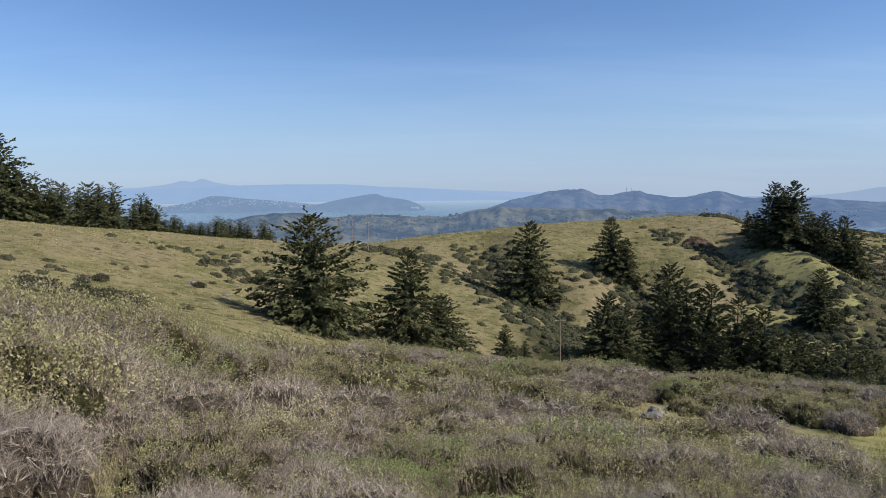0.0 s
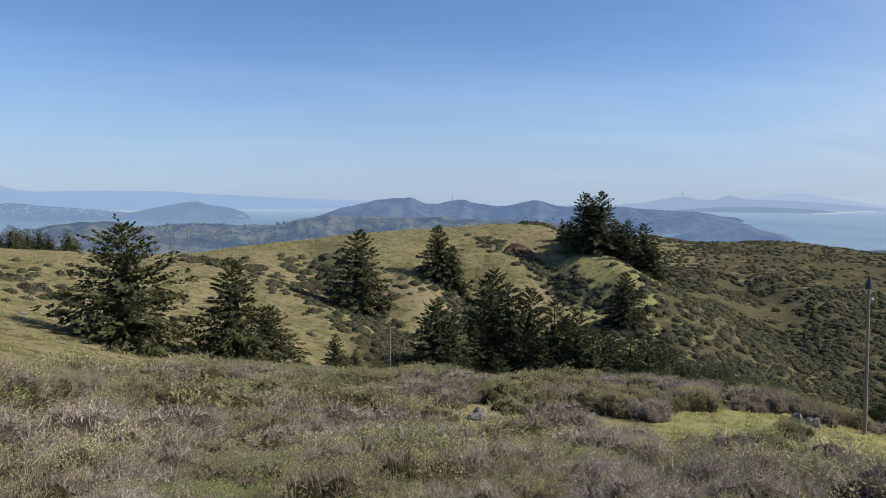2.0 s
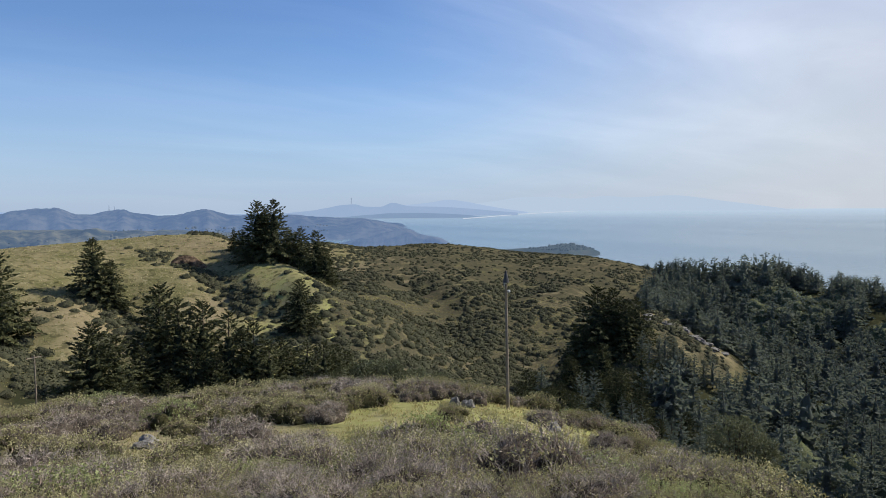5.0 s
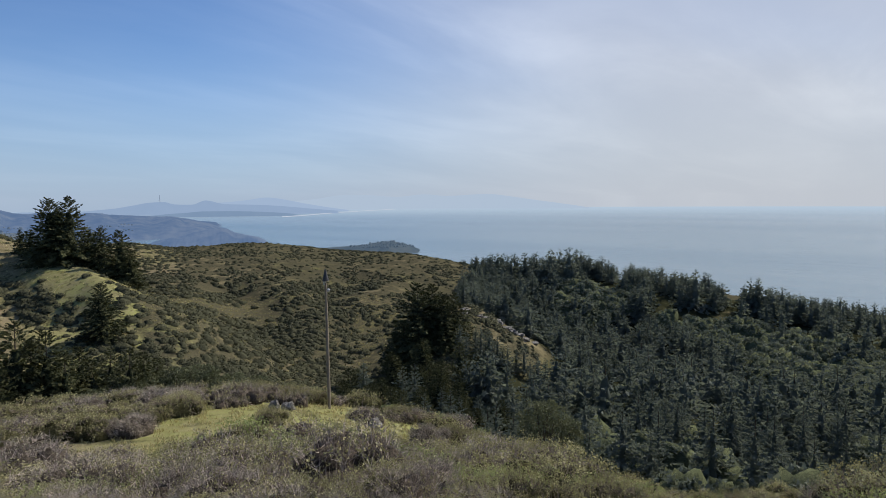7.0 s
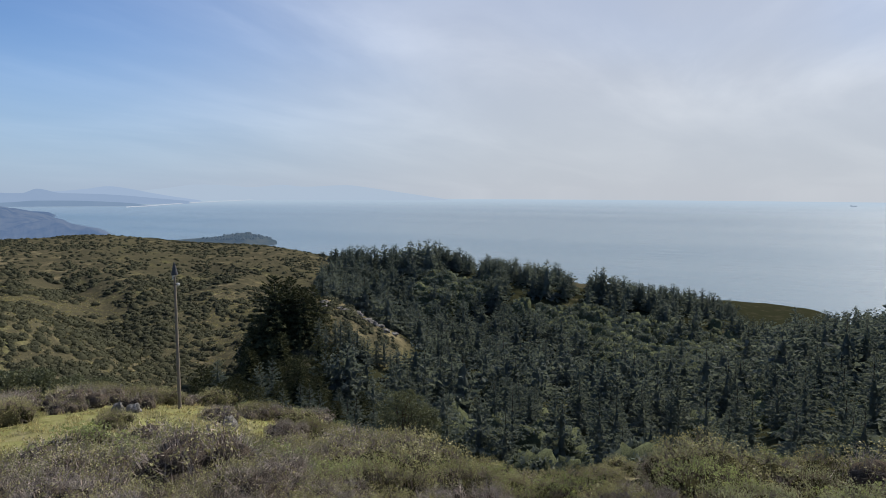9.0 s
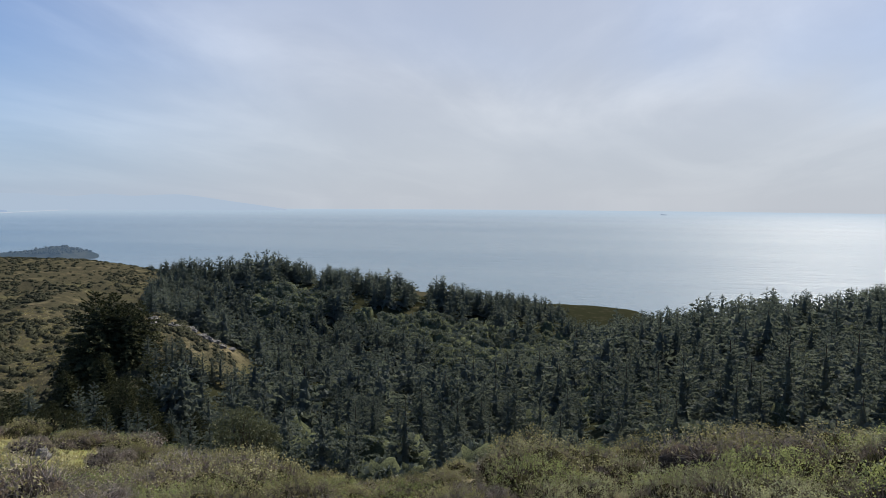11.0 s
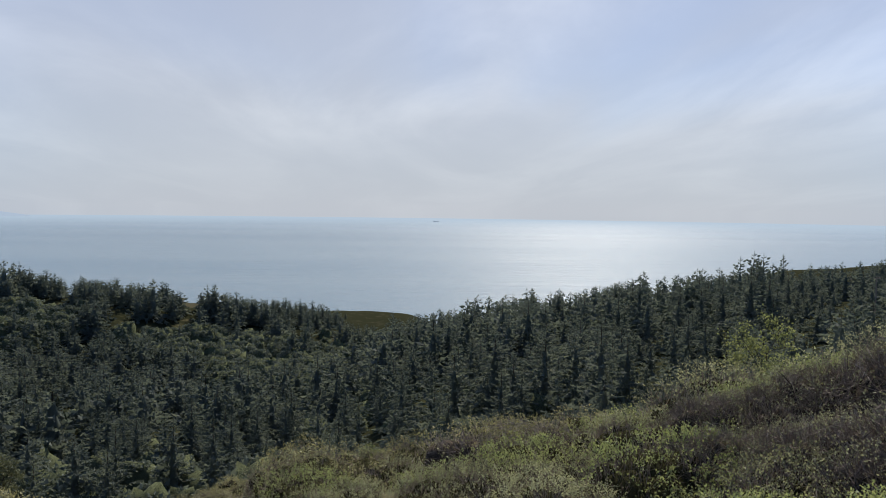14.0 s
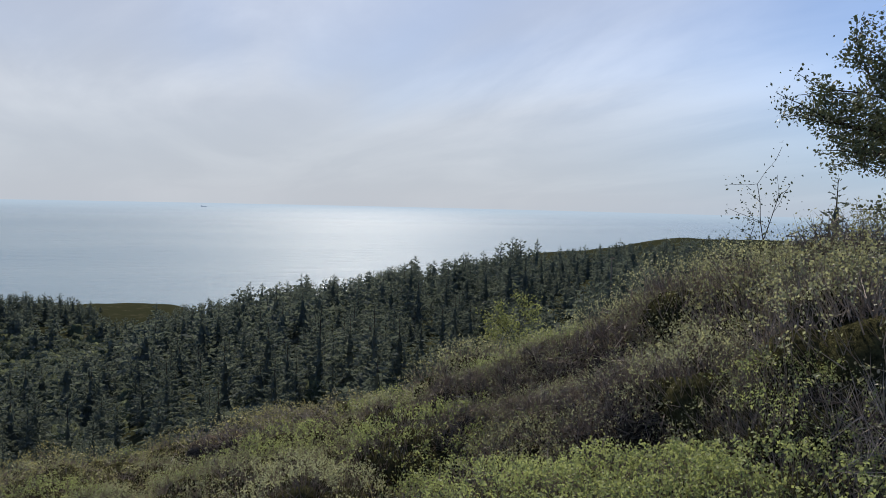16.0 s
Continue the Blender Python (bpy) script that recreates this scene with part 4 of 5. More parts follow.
# the skyline of the woods: bearing and rise of the treetops
TREETOPS = ((47, 54.5, 56.4, 58.6, 60.6, 63.1, 64.6, 65.7, 67, 68.5, 71.4, 73.6, 75.2, 77.2, 79.4, 82.3, 84.6, 86.5, 87.5, 90.5, 91.8, 95.8, 99.5, 104.5, 109.8, 114.5, 118, 122.4, 125.4, 128.8, 131.3, 140),
            (-8, -5.3, -4.53, -4.7, -4.6, -4.38, -4.33, -4.71, -5.35, -5.16, -5.7, -5.93, -6.5, -6.2, -6.7, -7.2, -7.5, -8.05, -8.9, -8.9, -8.4, -7.8, -6.95, -6.2, -5.05, -4.6, -4.25, -3.75, -3.15, -3.05, -2.54, -2.0))


def room_for(b, r):
    """How high a tree may grow there before it would stand above the skyline of the woods."""
    return EYE + r * math.tan(radians(float(np.interp(b, *TREETOPS)))) - spot(b, r).z


def leafy_slope(b, r):
    """Where oaks and bays take the place of firs on the far side of the valley."""
    e = math.degrees(math.atan2(spot(b, r).z + 5 - EYE, r))
    if 62.6 < b < 68.4 and -8.9 - 0.15 * (68 - b) < e < -6.2 - 0.1 * (b - 62):
        return True
    high, low = np.interp(b, [70, 76, 80, 86.5], [-8.4, -8.9, -9.4, -11.0]), np.interp(b, [70, 74, 79, 84.5, 87], [-9.0, -11.2, -13.2, -13.8, -12.6])
    return 70 < b < 87 and low < e < high and r > 180


small = []
for i in range(6):
    t, c, h = fir_shape(31 + i, 1.0, 0.28 + 0.035 * i, 66, 10, 0.09, 0.45, 0.01 + 0.03 * (i % 3), 0.74 + 0.06 * (i % 4), 0.14, 0.34, 1.9)
    small.append([(one_block(c), 0), (one_block(t), 1), (one_block(h), 0)])
places = []
for i in range(950):
    b, r = g.uniform(55, 136), math.sqrt(g.uniform(140 ** 2, 335 ** 2))
    if (54 < b < 61.5 and 160 < r < 224) or (b > 118 and r > 225) or (89 < b < 93 and r > 300) or (leafy_slope(b, r) and g.random() < 0.9):
        continue
    h = min(g.uniform(5.5, 13.5) * float(np.interp(b, [55, 95, 110, 136], [1.1, 1.25, 1.1, 0.7])), room_for(b, r) * g.uniform(0.8, 0.98))
    if h > 2.5:
        places.append((b, r, h))
for i in range(200):
    b, r = g.uniform(55, 70), g.uniform(228, 372)
    h = min(g.uniform(8, 13), room_for(b, r) * g.uniform(0.8, 0.98))
    if h > 3 and not (leafy_slope(b, r) and g.random() < 0.85):
        places.append((b, r, h))
# skyline of the second ridge, thick in groups
for b in np.arange(55, 87.2, 0.24):
    if 74.8 < b < 76.3 or (66.4 < b < 67.5 and g.random() < 0.7):
        continue
    for k in range(2):
        bb, r = b + g.normal(0, 0.12), float(np.interp(b, [55, 62, 70, 80, 84, 88], [395, 362, 345, 338, 352, 375])) + g.normal(0, 8)
        places.append((bb, r, max(room_for(bb, r) * (g.uniform(0.75, 1.18) if k else g.uniform(0.5, 0.95)), 3.0)))
for b in np.arange(91, 134, 0.36):
    bb, r = b + g.normal(0, 0.2), float(np.interp(b, [91, 97, 105, 113, 120, 134], [300, 272, 250, 230, 220, 212])) + g.normal(0, 8)
    places.append((bb, r, max(room_for(bb, r) * g.uniform(0.55, 1.2), 2.5)))
for i in range(60):
    b, r = g.uniform(120, 137), g.uniform(240, 330)
    places.append((b, r, min(g.uniform(3.5, 6.0), max(room_for(b, r), 2.0))))
# young firs behind the near scrub
for i in range(150):
    b = g.uniform(104, 134)
    places.append((b, math.sqrt(g.uniform(42 ** 2, 140 ** 2)), g.uniform(3.0, 5.5)))
forest("fir_forest", "dense dark fir forest over valley and ridges", 5, places, small, [FIR_HAZED, BARK])

round_top = []
for i in range(4):
    a, b = Shape(), broadleaf_shape(41 + i, 1.0, 0.62, 11, 24, 0.12, 0.12)[1]
    a.lump(45 + i, 0.6, 0.82, 4, 9)
    round_top.append([(one_block(a), 1), (one_block(b), 0)])
places = []
for i in range(2600):
    b, r = g.uniform(61.5, 87.5), g.uniform(185, 395)
    if leafy_slope(b, r):
        places.append((b, r, g.uniform(3.6, 7.0)))
places = places[:520]
places += [(g.uniform(61, 110), math.sqrt(g.uniform(70 ** 2, 200 ** 2)), g.uniform(3, 6)) for i in range(110)]
places += [(g.uniform(85.5, 91.5), g.uniform(235, 330), g.uniform(4.0, 6.5)) for i in range(70)]
forest("oak_woodland", "rounded grey-green oak and bay crowns on the slope", 6, places, round_top, [OAK, MASS_OAK])
for t in big + mid + edge:
    drop_model(t)


# ---- scrub ----
def mound_shape(seed, wide, tall, lobes, sprigs, per, leaf, stem, long=0.16, fan=1, oval=False):
    """A bush grown into a lobed mound: a solid dark core for the shade inside, and a skin of upright sprigs that carry
    small leaves.
    """
    g = rng(seed)
    wood, green, core = Shape(), Shape(), Shape()
    k = np.arange(lobes)
    a, q = 2.39996 * k + g.normal(0, 0.35, lobes), np.sqrt((k + 0.3) / lobes)
    rad = wide * (1.05 / math.sqrt(lobes)) * g.uniform(0.85, 1.35, lobes)
    flat = np.minimum(rad, 0.5 * tall)
    c = np.stack([np.cos(a) * q * wide * 0.74, np.sin(a) * q * wide * 0.74, (tall - flat) * (1 - 0.62 * q ** 2) * g.uniform(0.72, 1.0, lobes)], 1)
    scale = np.stack([rad, rad, flat], 1)
    for i in range(lobes):
        core.ball(seed * 7 + i, c[i], scale[i] * 0.66)
    core.ball(seed, np.array([0, 0, 0.22 * tall]), np.array([0.66 * wide, 0.66 * wide, 0.4 * tall]))
    n = sprigs * 4
    own = g.integers(0, lobes, n)
    d = unit(g.normal(0, 1, (n, 3)) + [0, 0, 0.5])
    p = c[own] + d * scale[own]
    clear = p[:, 2] > 0.03
    for i in range(lobes):
        clear &= (np.linalg.norm((p - c[i]) / scale[i], axis=1) > 0.93) | (own == i)
    pick = np.flatnonzero(clear)[:sprigs]
    p, d = p[pick], d[pick]
    n = len(pick)
    o = unit(d * 0.75 + g.normal(0, 0.3 if fan < 3 else 0.5, (n, 3)) + [0, 0, 0.5 if fan < 3 else 0.25])
    reach = wide * long * g.uniform(0.35, 1.25, (n, 1))
    root, tip = p - o * wide * long * 0.8, p + o * reach * 0.75
    for j in range(max(fan, 2)):
        bend = o + g.normal(0, 0.34, (n, 3)) * (j > 0)
        side = unit(np.cross(bend, g.normal(0, 1, (n, 3)))) * stem
        wood.slivers(root, root + unit(bend) * np.linalg.norm(tip - root, axis=1)[:, None] * (1 if j == 0 else g.uniform(0.6, 1.1, (n, 1))), side)
    # crooked stems from the ground to the lobes
    foot = c * [0.2, 0.2, 0] - [0, 0, 0.05]
    knee = c * [0.62, 0.62, 0.45] + g.normal(0, 0.06, (lobes, 3)) * wide
    for a, b in ((foot, knee), (knee, c + [0, 0, 0.4] * flat[:, None])):
        wood.slivers(a, b, unit(np.cross(b - a, g.normal(0, 1, (lobes, 3)))) * stem * 3)
    thick = np.array([noise.noise(Vector(q) * (2.6 / wide) + Vector((seed, 0, 0))) for q in p])
    m = np.repeat(np.flatnonzero(g.random(n) < (0.4 + 0.75 * d[:, 2] + 2.0 * thick if oval and fan < 3 else 0.66 + 0.5 * d[:, 2] + 1.2 * thick)), per)
    along = 1.06 - (0.42 if oval else 0.6) * g.random((len(m), 1)) ** 1.6
    q = root[m] + (tip - root)[m] * along + g.normal(0, leaf * 0.62, (len(m), 3))
    w = unit(o[m] * 0.45 + g.normal(0, 0.75, (len(m), 3)) + [0, 0, 0.15])
    sz = leaf * g.uniform(0.55, 1.35, (len(m), 1))
    (green.kites if oval else green.slivers)(q - w * sz * 0.4, q + w * sz * 0.6, unit(np.cross(w, g.normal(0, 1, (len(m), 3)))) * sz * (0.3 if oval else 0.38))
    return wood, green, core


def shrub(seed, wood_mat, leaf_mat, mass, label, *shape):
    wood, green, core = mound_shape(seed, *shape)
    s = tagged(new("shrub"), label, "shrub", "hillside scrub")
    child("wood", wood.mesh("wood", wood_mat), s)
    child("foliage", green.mesh("foliage", leaf_mat), s)
    child("inner_mass", core.mesh("inner_mass", mass, True), s, "solid dark core standing in for shaded inner twigs")
    return s


near = [shrub(51, TWIG, SCRUB, MASS, "olive green coyote brush with woody stems", 1.1, 0.85, 9, 1150, 8, 0.024, 0.003, 0.16, 1, True),
        shrub(52, TWIG_GREY, DULL, MASS_TWIG, "grey-brown twiggy shrub almost bare of leaves", 1.1, 0.85, 9, 1000, 2, 0.022, 0.0032, 0.16, 4, True),
        shrub(53, TWIG, FRESH, MASS, "low shrub with fresh yellow-green leaves", 1.0, 0.7, 8, 1150, 8, 0.024, 0.003, 0.15, 1, True),
        shrub(54, TWIG_GREY, SCRUB, MASS_TWIG, "half-leafy shrub of grey twigs and olive leaves", 1.1, 0.9, 9, 950, 4, 0.022, 0.003, 0.15, 3, True),
        shrub(48, TWIG, SAGE, MASS, "low sage green shrub with dark woody stems", 1.1, 0.8, 9, 1150, 8, 0.023, 0.003, 0.16, 1, True)]
plain = [shrub(45, TWIG, SCRUB, MASS, "olive green coyote brush with woody stems", 1.15, 0.85, 9, 800, 6, 0.026, 0.0035),
         shrub(46, TWIG_GREY, DULL, MASS_TWIG, "grey-brown twiggy shrub almost bare of leaves", 1.15, 0.85, 9, 700, 2, 0.024, 0.004, 0.16, 4),
         shrub(47, TWIG, FRESH, MASS, "low shrub with fresh yellow-green leaves", 1.05, 0.7, 8, 800, 6, 0.026, 0.0035, 0.15),
         shrub(44, TWIG_GREY, SCRUB, MASS_TWIG, "half-leafy shrub of grey twigs and olive leaves", 1.15, 0.9, 9, 700, 4, 0.025, 0.0038, 0.15, 3),
         shrub(43, TWIG, SAGE, MASS, "low sage green shrub with dark woody stems", 1.15, 0.8, 9, 800, 6, 0.025, 0.0035)]
tall = [shrub(55, TWIG, SAGE, MASS, "tall sage green brush with dark woody stems", 1.4, 1.5, 11, 2300, 8, 0.021, 0.0035, 0.15, 1, True),
        shrub(56, TWIG, FRESH, MASS, "tall cushion-shaped bush with pale green shoots", 1.3, 1.35, 11, 2200, 8, 0.021, 0.0035, 0.15, 1, True),
        shrub(57, TWIG, SAGE, MASS_TWIG, "tall brown-stemmed brush with sparse grey leaves", 1.4, 1.45, 10, 1900, 3, 0.024, 0.006, 0.17, 3, True),
        shrub(58, TWIG_GREY, SCRUB, MASS_TWIG, "tall grey-twigged brush flecked with olive leaves", 1.4, 1.35, 11, 1400, 3, 0.03, 0.004, 0.15, 3),
        shrub(59, TWIG, SCRUB, MASS, "rounded olive green coyote brush on the slope", 1.4, 1.35, 11, 1500, 6, 0.034, 0.004),
        shrub(60, TWIG, SCRUB, MASS, "broad rounded mound of olive coyote brush", 1.6, 1.25, 10, 900, 5, 0.05, 0.006),
        shrub(49, TWIG_GREY, DULL, MASS_TWIG, "broad grey-brown mound of twiggy brush", 1.6, 1.2, 10, 800, 2, 0.045, 0.007, 0.15, 3)]
for b, r, kind, h in ((118.5, 9.6, 2, 0.62), (121, 10.2, 1, 0.7), (124, 9.5, 2, 0.72), (127, 10.0, 1, 0.85), (130, 9.2, 2, 0.9), (133, 9.6, 0, 1.0), (136, 9.8, 2, 1.1),
                      (139, 9.4, 0, 1.25), (142, 9.0, 0, 1.2), (145, 9.5, 2, 1.3), (149, 9.0, 0, 1.4), (126, 7.2, 2, 0.6), (132, 6.8, 2, 0.7), (138, 6.8, 0, 0.85), (143, 6.0, 1, 0.8), (120, 7.4, 2, 0.5), (147, 7.0, 0, 1.2),
                      (-38, 11.0, 3, 1.35), (-34.5, 12.0, 4, 1.35), (-31.5, 11.0, 3, 1.3), (-29.5, 13.5, 4, 1.25), (-27, 14.5, 3, 1.2), (-24.5, 16.0, 4, 1.2), (-33, 9.0, 4, 1.05), (-29, 10.0, 3, 1.1), (-22, 18.0, 4, 1.05), (-19.5, 19.5, 3, 1.05), (-17, 22.0, 4, 1.0),
                      (-14.5, 25.0, 3, 1.0), (-36, 8.5, 4, 0.95), (-26.5, 11.5, 3, 0.9), (-11, 28.0, 4, 1.0), (-13.2, 31.0, 3, 1.1), (-7.4, 37.5, 3, 1.2), (-5.6, 40.0, 4, 1.3), (-4.0, 44.0, 3, 1.2),
                      (-1.6, 48.0, 4, 1.2), (1.0, 50.0, 4, 1.0), (4.0, 53.0, 3, 1.1), (7.0, 55.0, 4, 1.0), (12.0, 47.0, 3, 0.9), (17.5, 47.0, 4, 0.9), (2.0, 14.0, 3, 0.6), (9.5, 16.5, 3, 0.62), (-5.0, 13.0, 3, 0.55), (17.0, 15.0, 3, 0.55), (22, 17, 3, 0.65), (26, 13, 3, 0.6), (31, 19, 3, 0.7), (35, 15, 3, 0.65), (39, 22, 3, 0.75), (44, 17, 3, 0.6), (24, 26, 3, 0.8), (14, 24, 3, 0.75), (30, 31, 3, 0.85),
                      (49, 27, 3, 0.8), (54, 18, 3, 0.65), (60, 24, 3, 0.75), (40.05, 43.3, 4, 0.85), (47.5, 49.5, 3, 0.95), (30.1, 42.5, 3, 1.05), (33.2, 48.0, 4, 1.2), (44.0, 31.5, 3, 1.2), (46.0, 30.5, 4, 1.0), (37.5, 31, 4, 1.0), (50.3, 55.0, 4, 1.0), (52.6, 42.5, 3, 1.1),
                      (41.6, 57.5, 4, 1.2), (43.4, 58.5, 4, 1.1), (38.6, 58, 4, 1.2), (50.0, 33, 4, 1.0), (54.6, 44, 4, 1.1), (56.5, 46, 4, 1.1)):
    stand(tall[kind if r < 28 else 5 + (kind == 3)], b, r, h, g.uniform(0, 360), 0, 0.05)
for t in tall:
    drop_model(t)
taken = []
for b, r, h in ((121, 5.4, 0.75), (124, 5.0, 0.8), (127.5, 4.7, 0.8), (130.5, 5.1, 0.85), (133.5, 4.6, 0.8), (136.5, 5.0, 0.9), (139.5, 4.6, 0.85), (142.5, 5.0, 0.95), (-9.5, 7.6, 0.75), (-6.0, 7.2, 0.75), (-3.0, 7.8, 0.7)):
    stand(near[2], b, r, h, g.uniform(0, 360), 0, 0.05)
    taken.append(toward(b, 0, r))
for tries in range(9000):
    b, r = g.uniform(-42, 152), math.sqrt(g.uniform(2.8 ** 2, 13.5 ** 2))
    p = toward(b, 0, r)
    if any((p - q).length < (1.05 if r < 8 else 1.45) for q in taken):
        continue
    if (-40 < b < -14 and r < 4.6) or r < (4.5 if b > 118 else 5.2 if b > 50 else 3.6) or (58 < b < 90 and r < 6.5) or (66 < b < 82 and r < 9 and g.random() < 0.5):
        continue
    taken.append(p)
    size = np.interp(b, [-40, -20, 0, 60, 95, 110, 122, 132, 140, 152], [1.15, 1.0, 0.85, 0.75, 0.62, 0.82, 1.05, 1.1, 1.15, 1.2]) * g.uniform(0.75, 1.15) * np.interp(r, [3, 6, 9, 13], [0.6, 0.85, 1.05, 1.25])
    patch = noise.noise(Vector((p.x * 0.4, p.y * 0.4, 6.0)))
    odds = ([0.15, 0.5, 0.03, 0.32] if patch < -0.02 else [0.58, 0.06, 0.14, 0.22]) if b < 40 else ([0.45, 0.15, 0.16, 0.24] if b < 100 else [0.5, 0.09, 0.28, 0.13])
    kind = g.choice(4, p=odds)
    stand((near if r < 8 else plain)[4 if b > 84 and kind == 0 else kind], b, r, size, g.uniform(0, 360), 0, 0.05)
for t in near + plain:
    drop_model(t)


MIXED = [TWIG, TWIG_GREY, SCRUB, DULL, FRESH, MASS, MASS_TWIG]


def pattern(seed, wm, lm, cm, *shape):
    return [(one_block(s), m) for s, m in zip(mound_shape(seed, *shape), (wm, lm, cm))]


def four_kinds(seed, lobes, sprigs, per, leaf, stem):
    return [pattern(seed, 0, 2, 5, 1.0, 0.85, lobes, sprigs, per, leaf, stem), pattern(seed + 1, 1, 3, 6, 1.1, 0.8, lobes, sprigs, 2, leaf * 0.8, stem, 0.15, 3),
            pattern(seed + 2, 0, 4, 5, 0.9, 0.75, lobes, sprigs, per, leaf, stem), pattern(seed + 3, 1, 2, 6, 1.0, 0.9, lobes, sprigs, per - 1, leaf * 0.9, stem, 0.18, 2)]


# the grassy way across the slope and over the knoll: bearing, distance, half width
WAY = ((10, 41, 2.3), (12.5, 40, 2.6), (16, 38, 3.2), (20, 39, 2.8), (23, 40, 2.8), (26, 39, 2.8), (30, 37.5, 3.0), (34, 38.0, 4.2), (37, 41, 6.0), (40.5, 42, 8.5), (43.5, 42, 9.0), (46.5, 45, 9.5),
       (49, 45, 8.0), (51.5, 46, 6.0), (53.5, 43, 3.0), (47, 57, 4.0), (23, 43, 2.0), (28, 41, 2.2), (-13, 38, 1.6), (-11, 36, 2.4), (-8.5, 34, 1.8), (-6, 31, 1.2), (50.5, 29, 1.3), (76, 20, 1.6), (72, 26, 1.8), (68, 33, 2.0))
WAY = [(toward(b, 0, r), w) for b, r, w in WAY]
loose, sparse = four_kinds(61, 8, 500, 6, 0.028, 0.004), four_kinds(65, 7, 270, 5, 0.046, 0.006)
taken, whole = collections.defaultdict(list), []
for i in range(16000):
    b, r = g.uniform(-40, 112), math.sqrt(g.uniform(12.0 ** 2, 66 ** 2))
    limit = np.interp(b, [-40, -25, -16, -8, 0, 10, 44, 50, 60, 72, 80, 87, 95, 105, 112], [14, 17, 27, 40, 52, 58, 64, 62, 52, 42, 28, 24, 26, 20, 16])
    p = toward(b, 0, r)
    if r > limit + 3 or any((p - q).length < w for q, w in WAY):
        continue
    clump = noise.noise(Vector((p.x * 0.16, p.y * 0.16, 1.0)))
    if 11 < b < 34 and 30 < r < 37 and g.random() < 0.55:
        continue
    if clump < -0.34 and g.random() < 0.8:
        continue
    gap, cell = (1.75 if r < 27 else 2.35), (int(p.x // 3), int(p.y // 3))
    if any((p - q).length < gap for u in (-1, 0, 1) for v in (-1, 0, 1) for q in taken[cell[0] + u, cell[1] + v]):
        continue
    taken[cell].append(p)
    kind = int(g.choice(4, p=[0.14, 0.48, 0.03, 0.35])) if clump < -0.06 and b < 62 else int(g.choice(4, p=[0.60, 0.06, 0.14, 0.20]))
    size, a, wider = g.uniform(0.8, 1.5) * (1.12 if r < 27 else 1.4) * float(np.interp(b, [64, 72, 80, 86, 96, 108], [1.0, 0.55, 0.5, 0.66, 0.7, 0.9])), g.uniform(0, 6.283), g.uniform(1.0, 1.35)
    turn = np.array([[math.cos(a), -math.sin(a), 0], [math.sin(a), math.cos(a), 0], [0, 0, 1]])
    at, stretch = np.array(spot(b, r, 0.06)), np.array([wider, wider, g.uniform(0.7, 1.2)])
    whole += [(one.v[0] * size * stretch @ turn.T + at, one.f, m) for one, m in (loose if r < 27 else sparse)[kind]]
tagged(new("scrub_field", joined("scrub_field", whole, MIXED)), "dense mixed coyote brush and grey twigs on the slope", "scrub", kind="stuff")

# single dark bushes on the meadow
bush = [shrub(71, TWIG, CHAPARRAL, MASS_DARK, "dark rounded bush alone on the meadow", 1.5, 1.3, 8, 330, 4, 0.2, 0.02), shrub(72, TWIG_GREY, CHAPARRAL, MASS_DARK, "dark half-bare bush on the meadow", 1.5, 1.2, 8, 300, 3, 0.18, 0.02, 0.2, 2)]
for b, r, kind, h in ((-29.6, 88, 1, 1.5), (-30.6, 90, 1, 1.3), (-27.2, 92, 0, 1.1), (-26.0, 86, 0, 1.3), (-25.1, 88, 0, 1.4), (-24.0, 90, 0, 1.2), (-23.1, 88, 0, 1.0), (-26.8, 101, 1, 0.9), (-25.8, 104, 0, 0.9),
                      (-27.9, 83, 1, 0.9), (-19.0, 116, 0, 0.8), (-18.6, 150, 0, 0.9), (-17.8, 158, 0, 0.8), (-16.9, 148, 0, 0.9), (-15.9, 152, 1, 1.1), (-14.6, 146, 0, 1.2), (-13.9, 140, 0, 1.3), (-14.9, 118, 0, 0.7),
                      (-20.0, 170, 1, 0.9), (-33.0, 96, 0, 1.0), (0.2, 104, 0, 1.5), (2.0, 108, 0, 1.4), (5.6, 118, 0, 0.6), (7.5, 126, 0, 0.6), (8.2, 119, 0, 0.7)):
    stand(bush[kind], b, r, h * 0.85, g.uniform(0, 360), 0, 0.1)
for t in bush:
    drop_model(t)

# dots and mats of chaparral over the farther hills
tuft = []
for i in range(3):
    s = Shape()
    gg = rng(70 + i)
    k = 44
    d = unit(gg.normal(0, 1, (k, 3)) * [1, 1, 0.7] + [0, 0, 0.5])
    d[:, 2] = np.abs(d[:, 2])
    p = d * gg.uniform(0.62, 1.0, (k, 1)) * [1, 1, 0.75]
    o = unit(d * 0.3 + gg.normal(0, 0.7, (k, 3)))
    s.slivers(p - o * 0.12, p + o * 0.16, unit(np.cross(o, d + gg.normal(0, 0.5, (k, 3)))) * 0.10)
    core = Shape()
    core.lump(80 + i, 0.82, 0.62, 3, 8)
    tuft.append([(one_block(s), 0), (one_block(core), 1)])
places = []


def brush_line(b0, r0, b1, r1, width, number, size):
    """Brush along a gully, from one bearing and distance to another."""
    p0, p1 = toward(b0, 0, r0), toward(b1, 0, r1)
    for k in range(number):
        q = p0.lerp(p1, g.random()) + Vector((g.normal(0, width), g.normal(0, width), 0))
        places.append((math.degrees(math.atan2(q.x, q.y)), q.length, size * g.uniform(0.55, 1.4)))


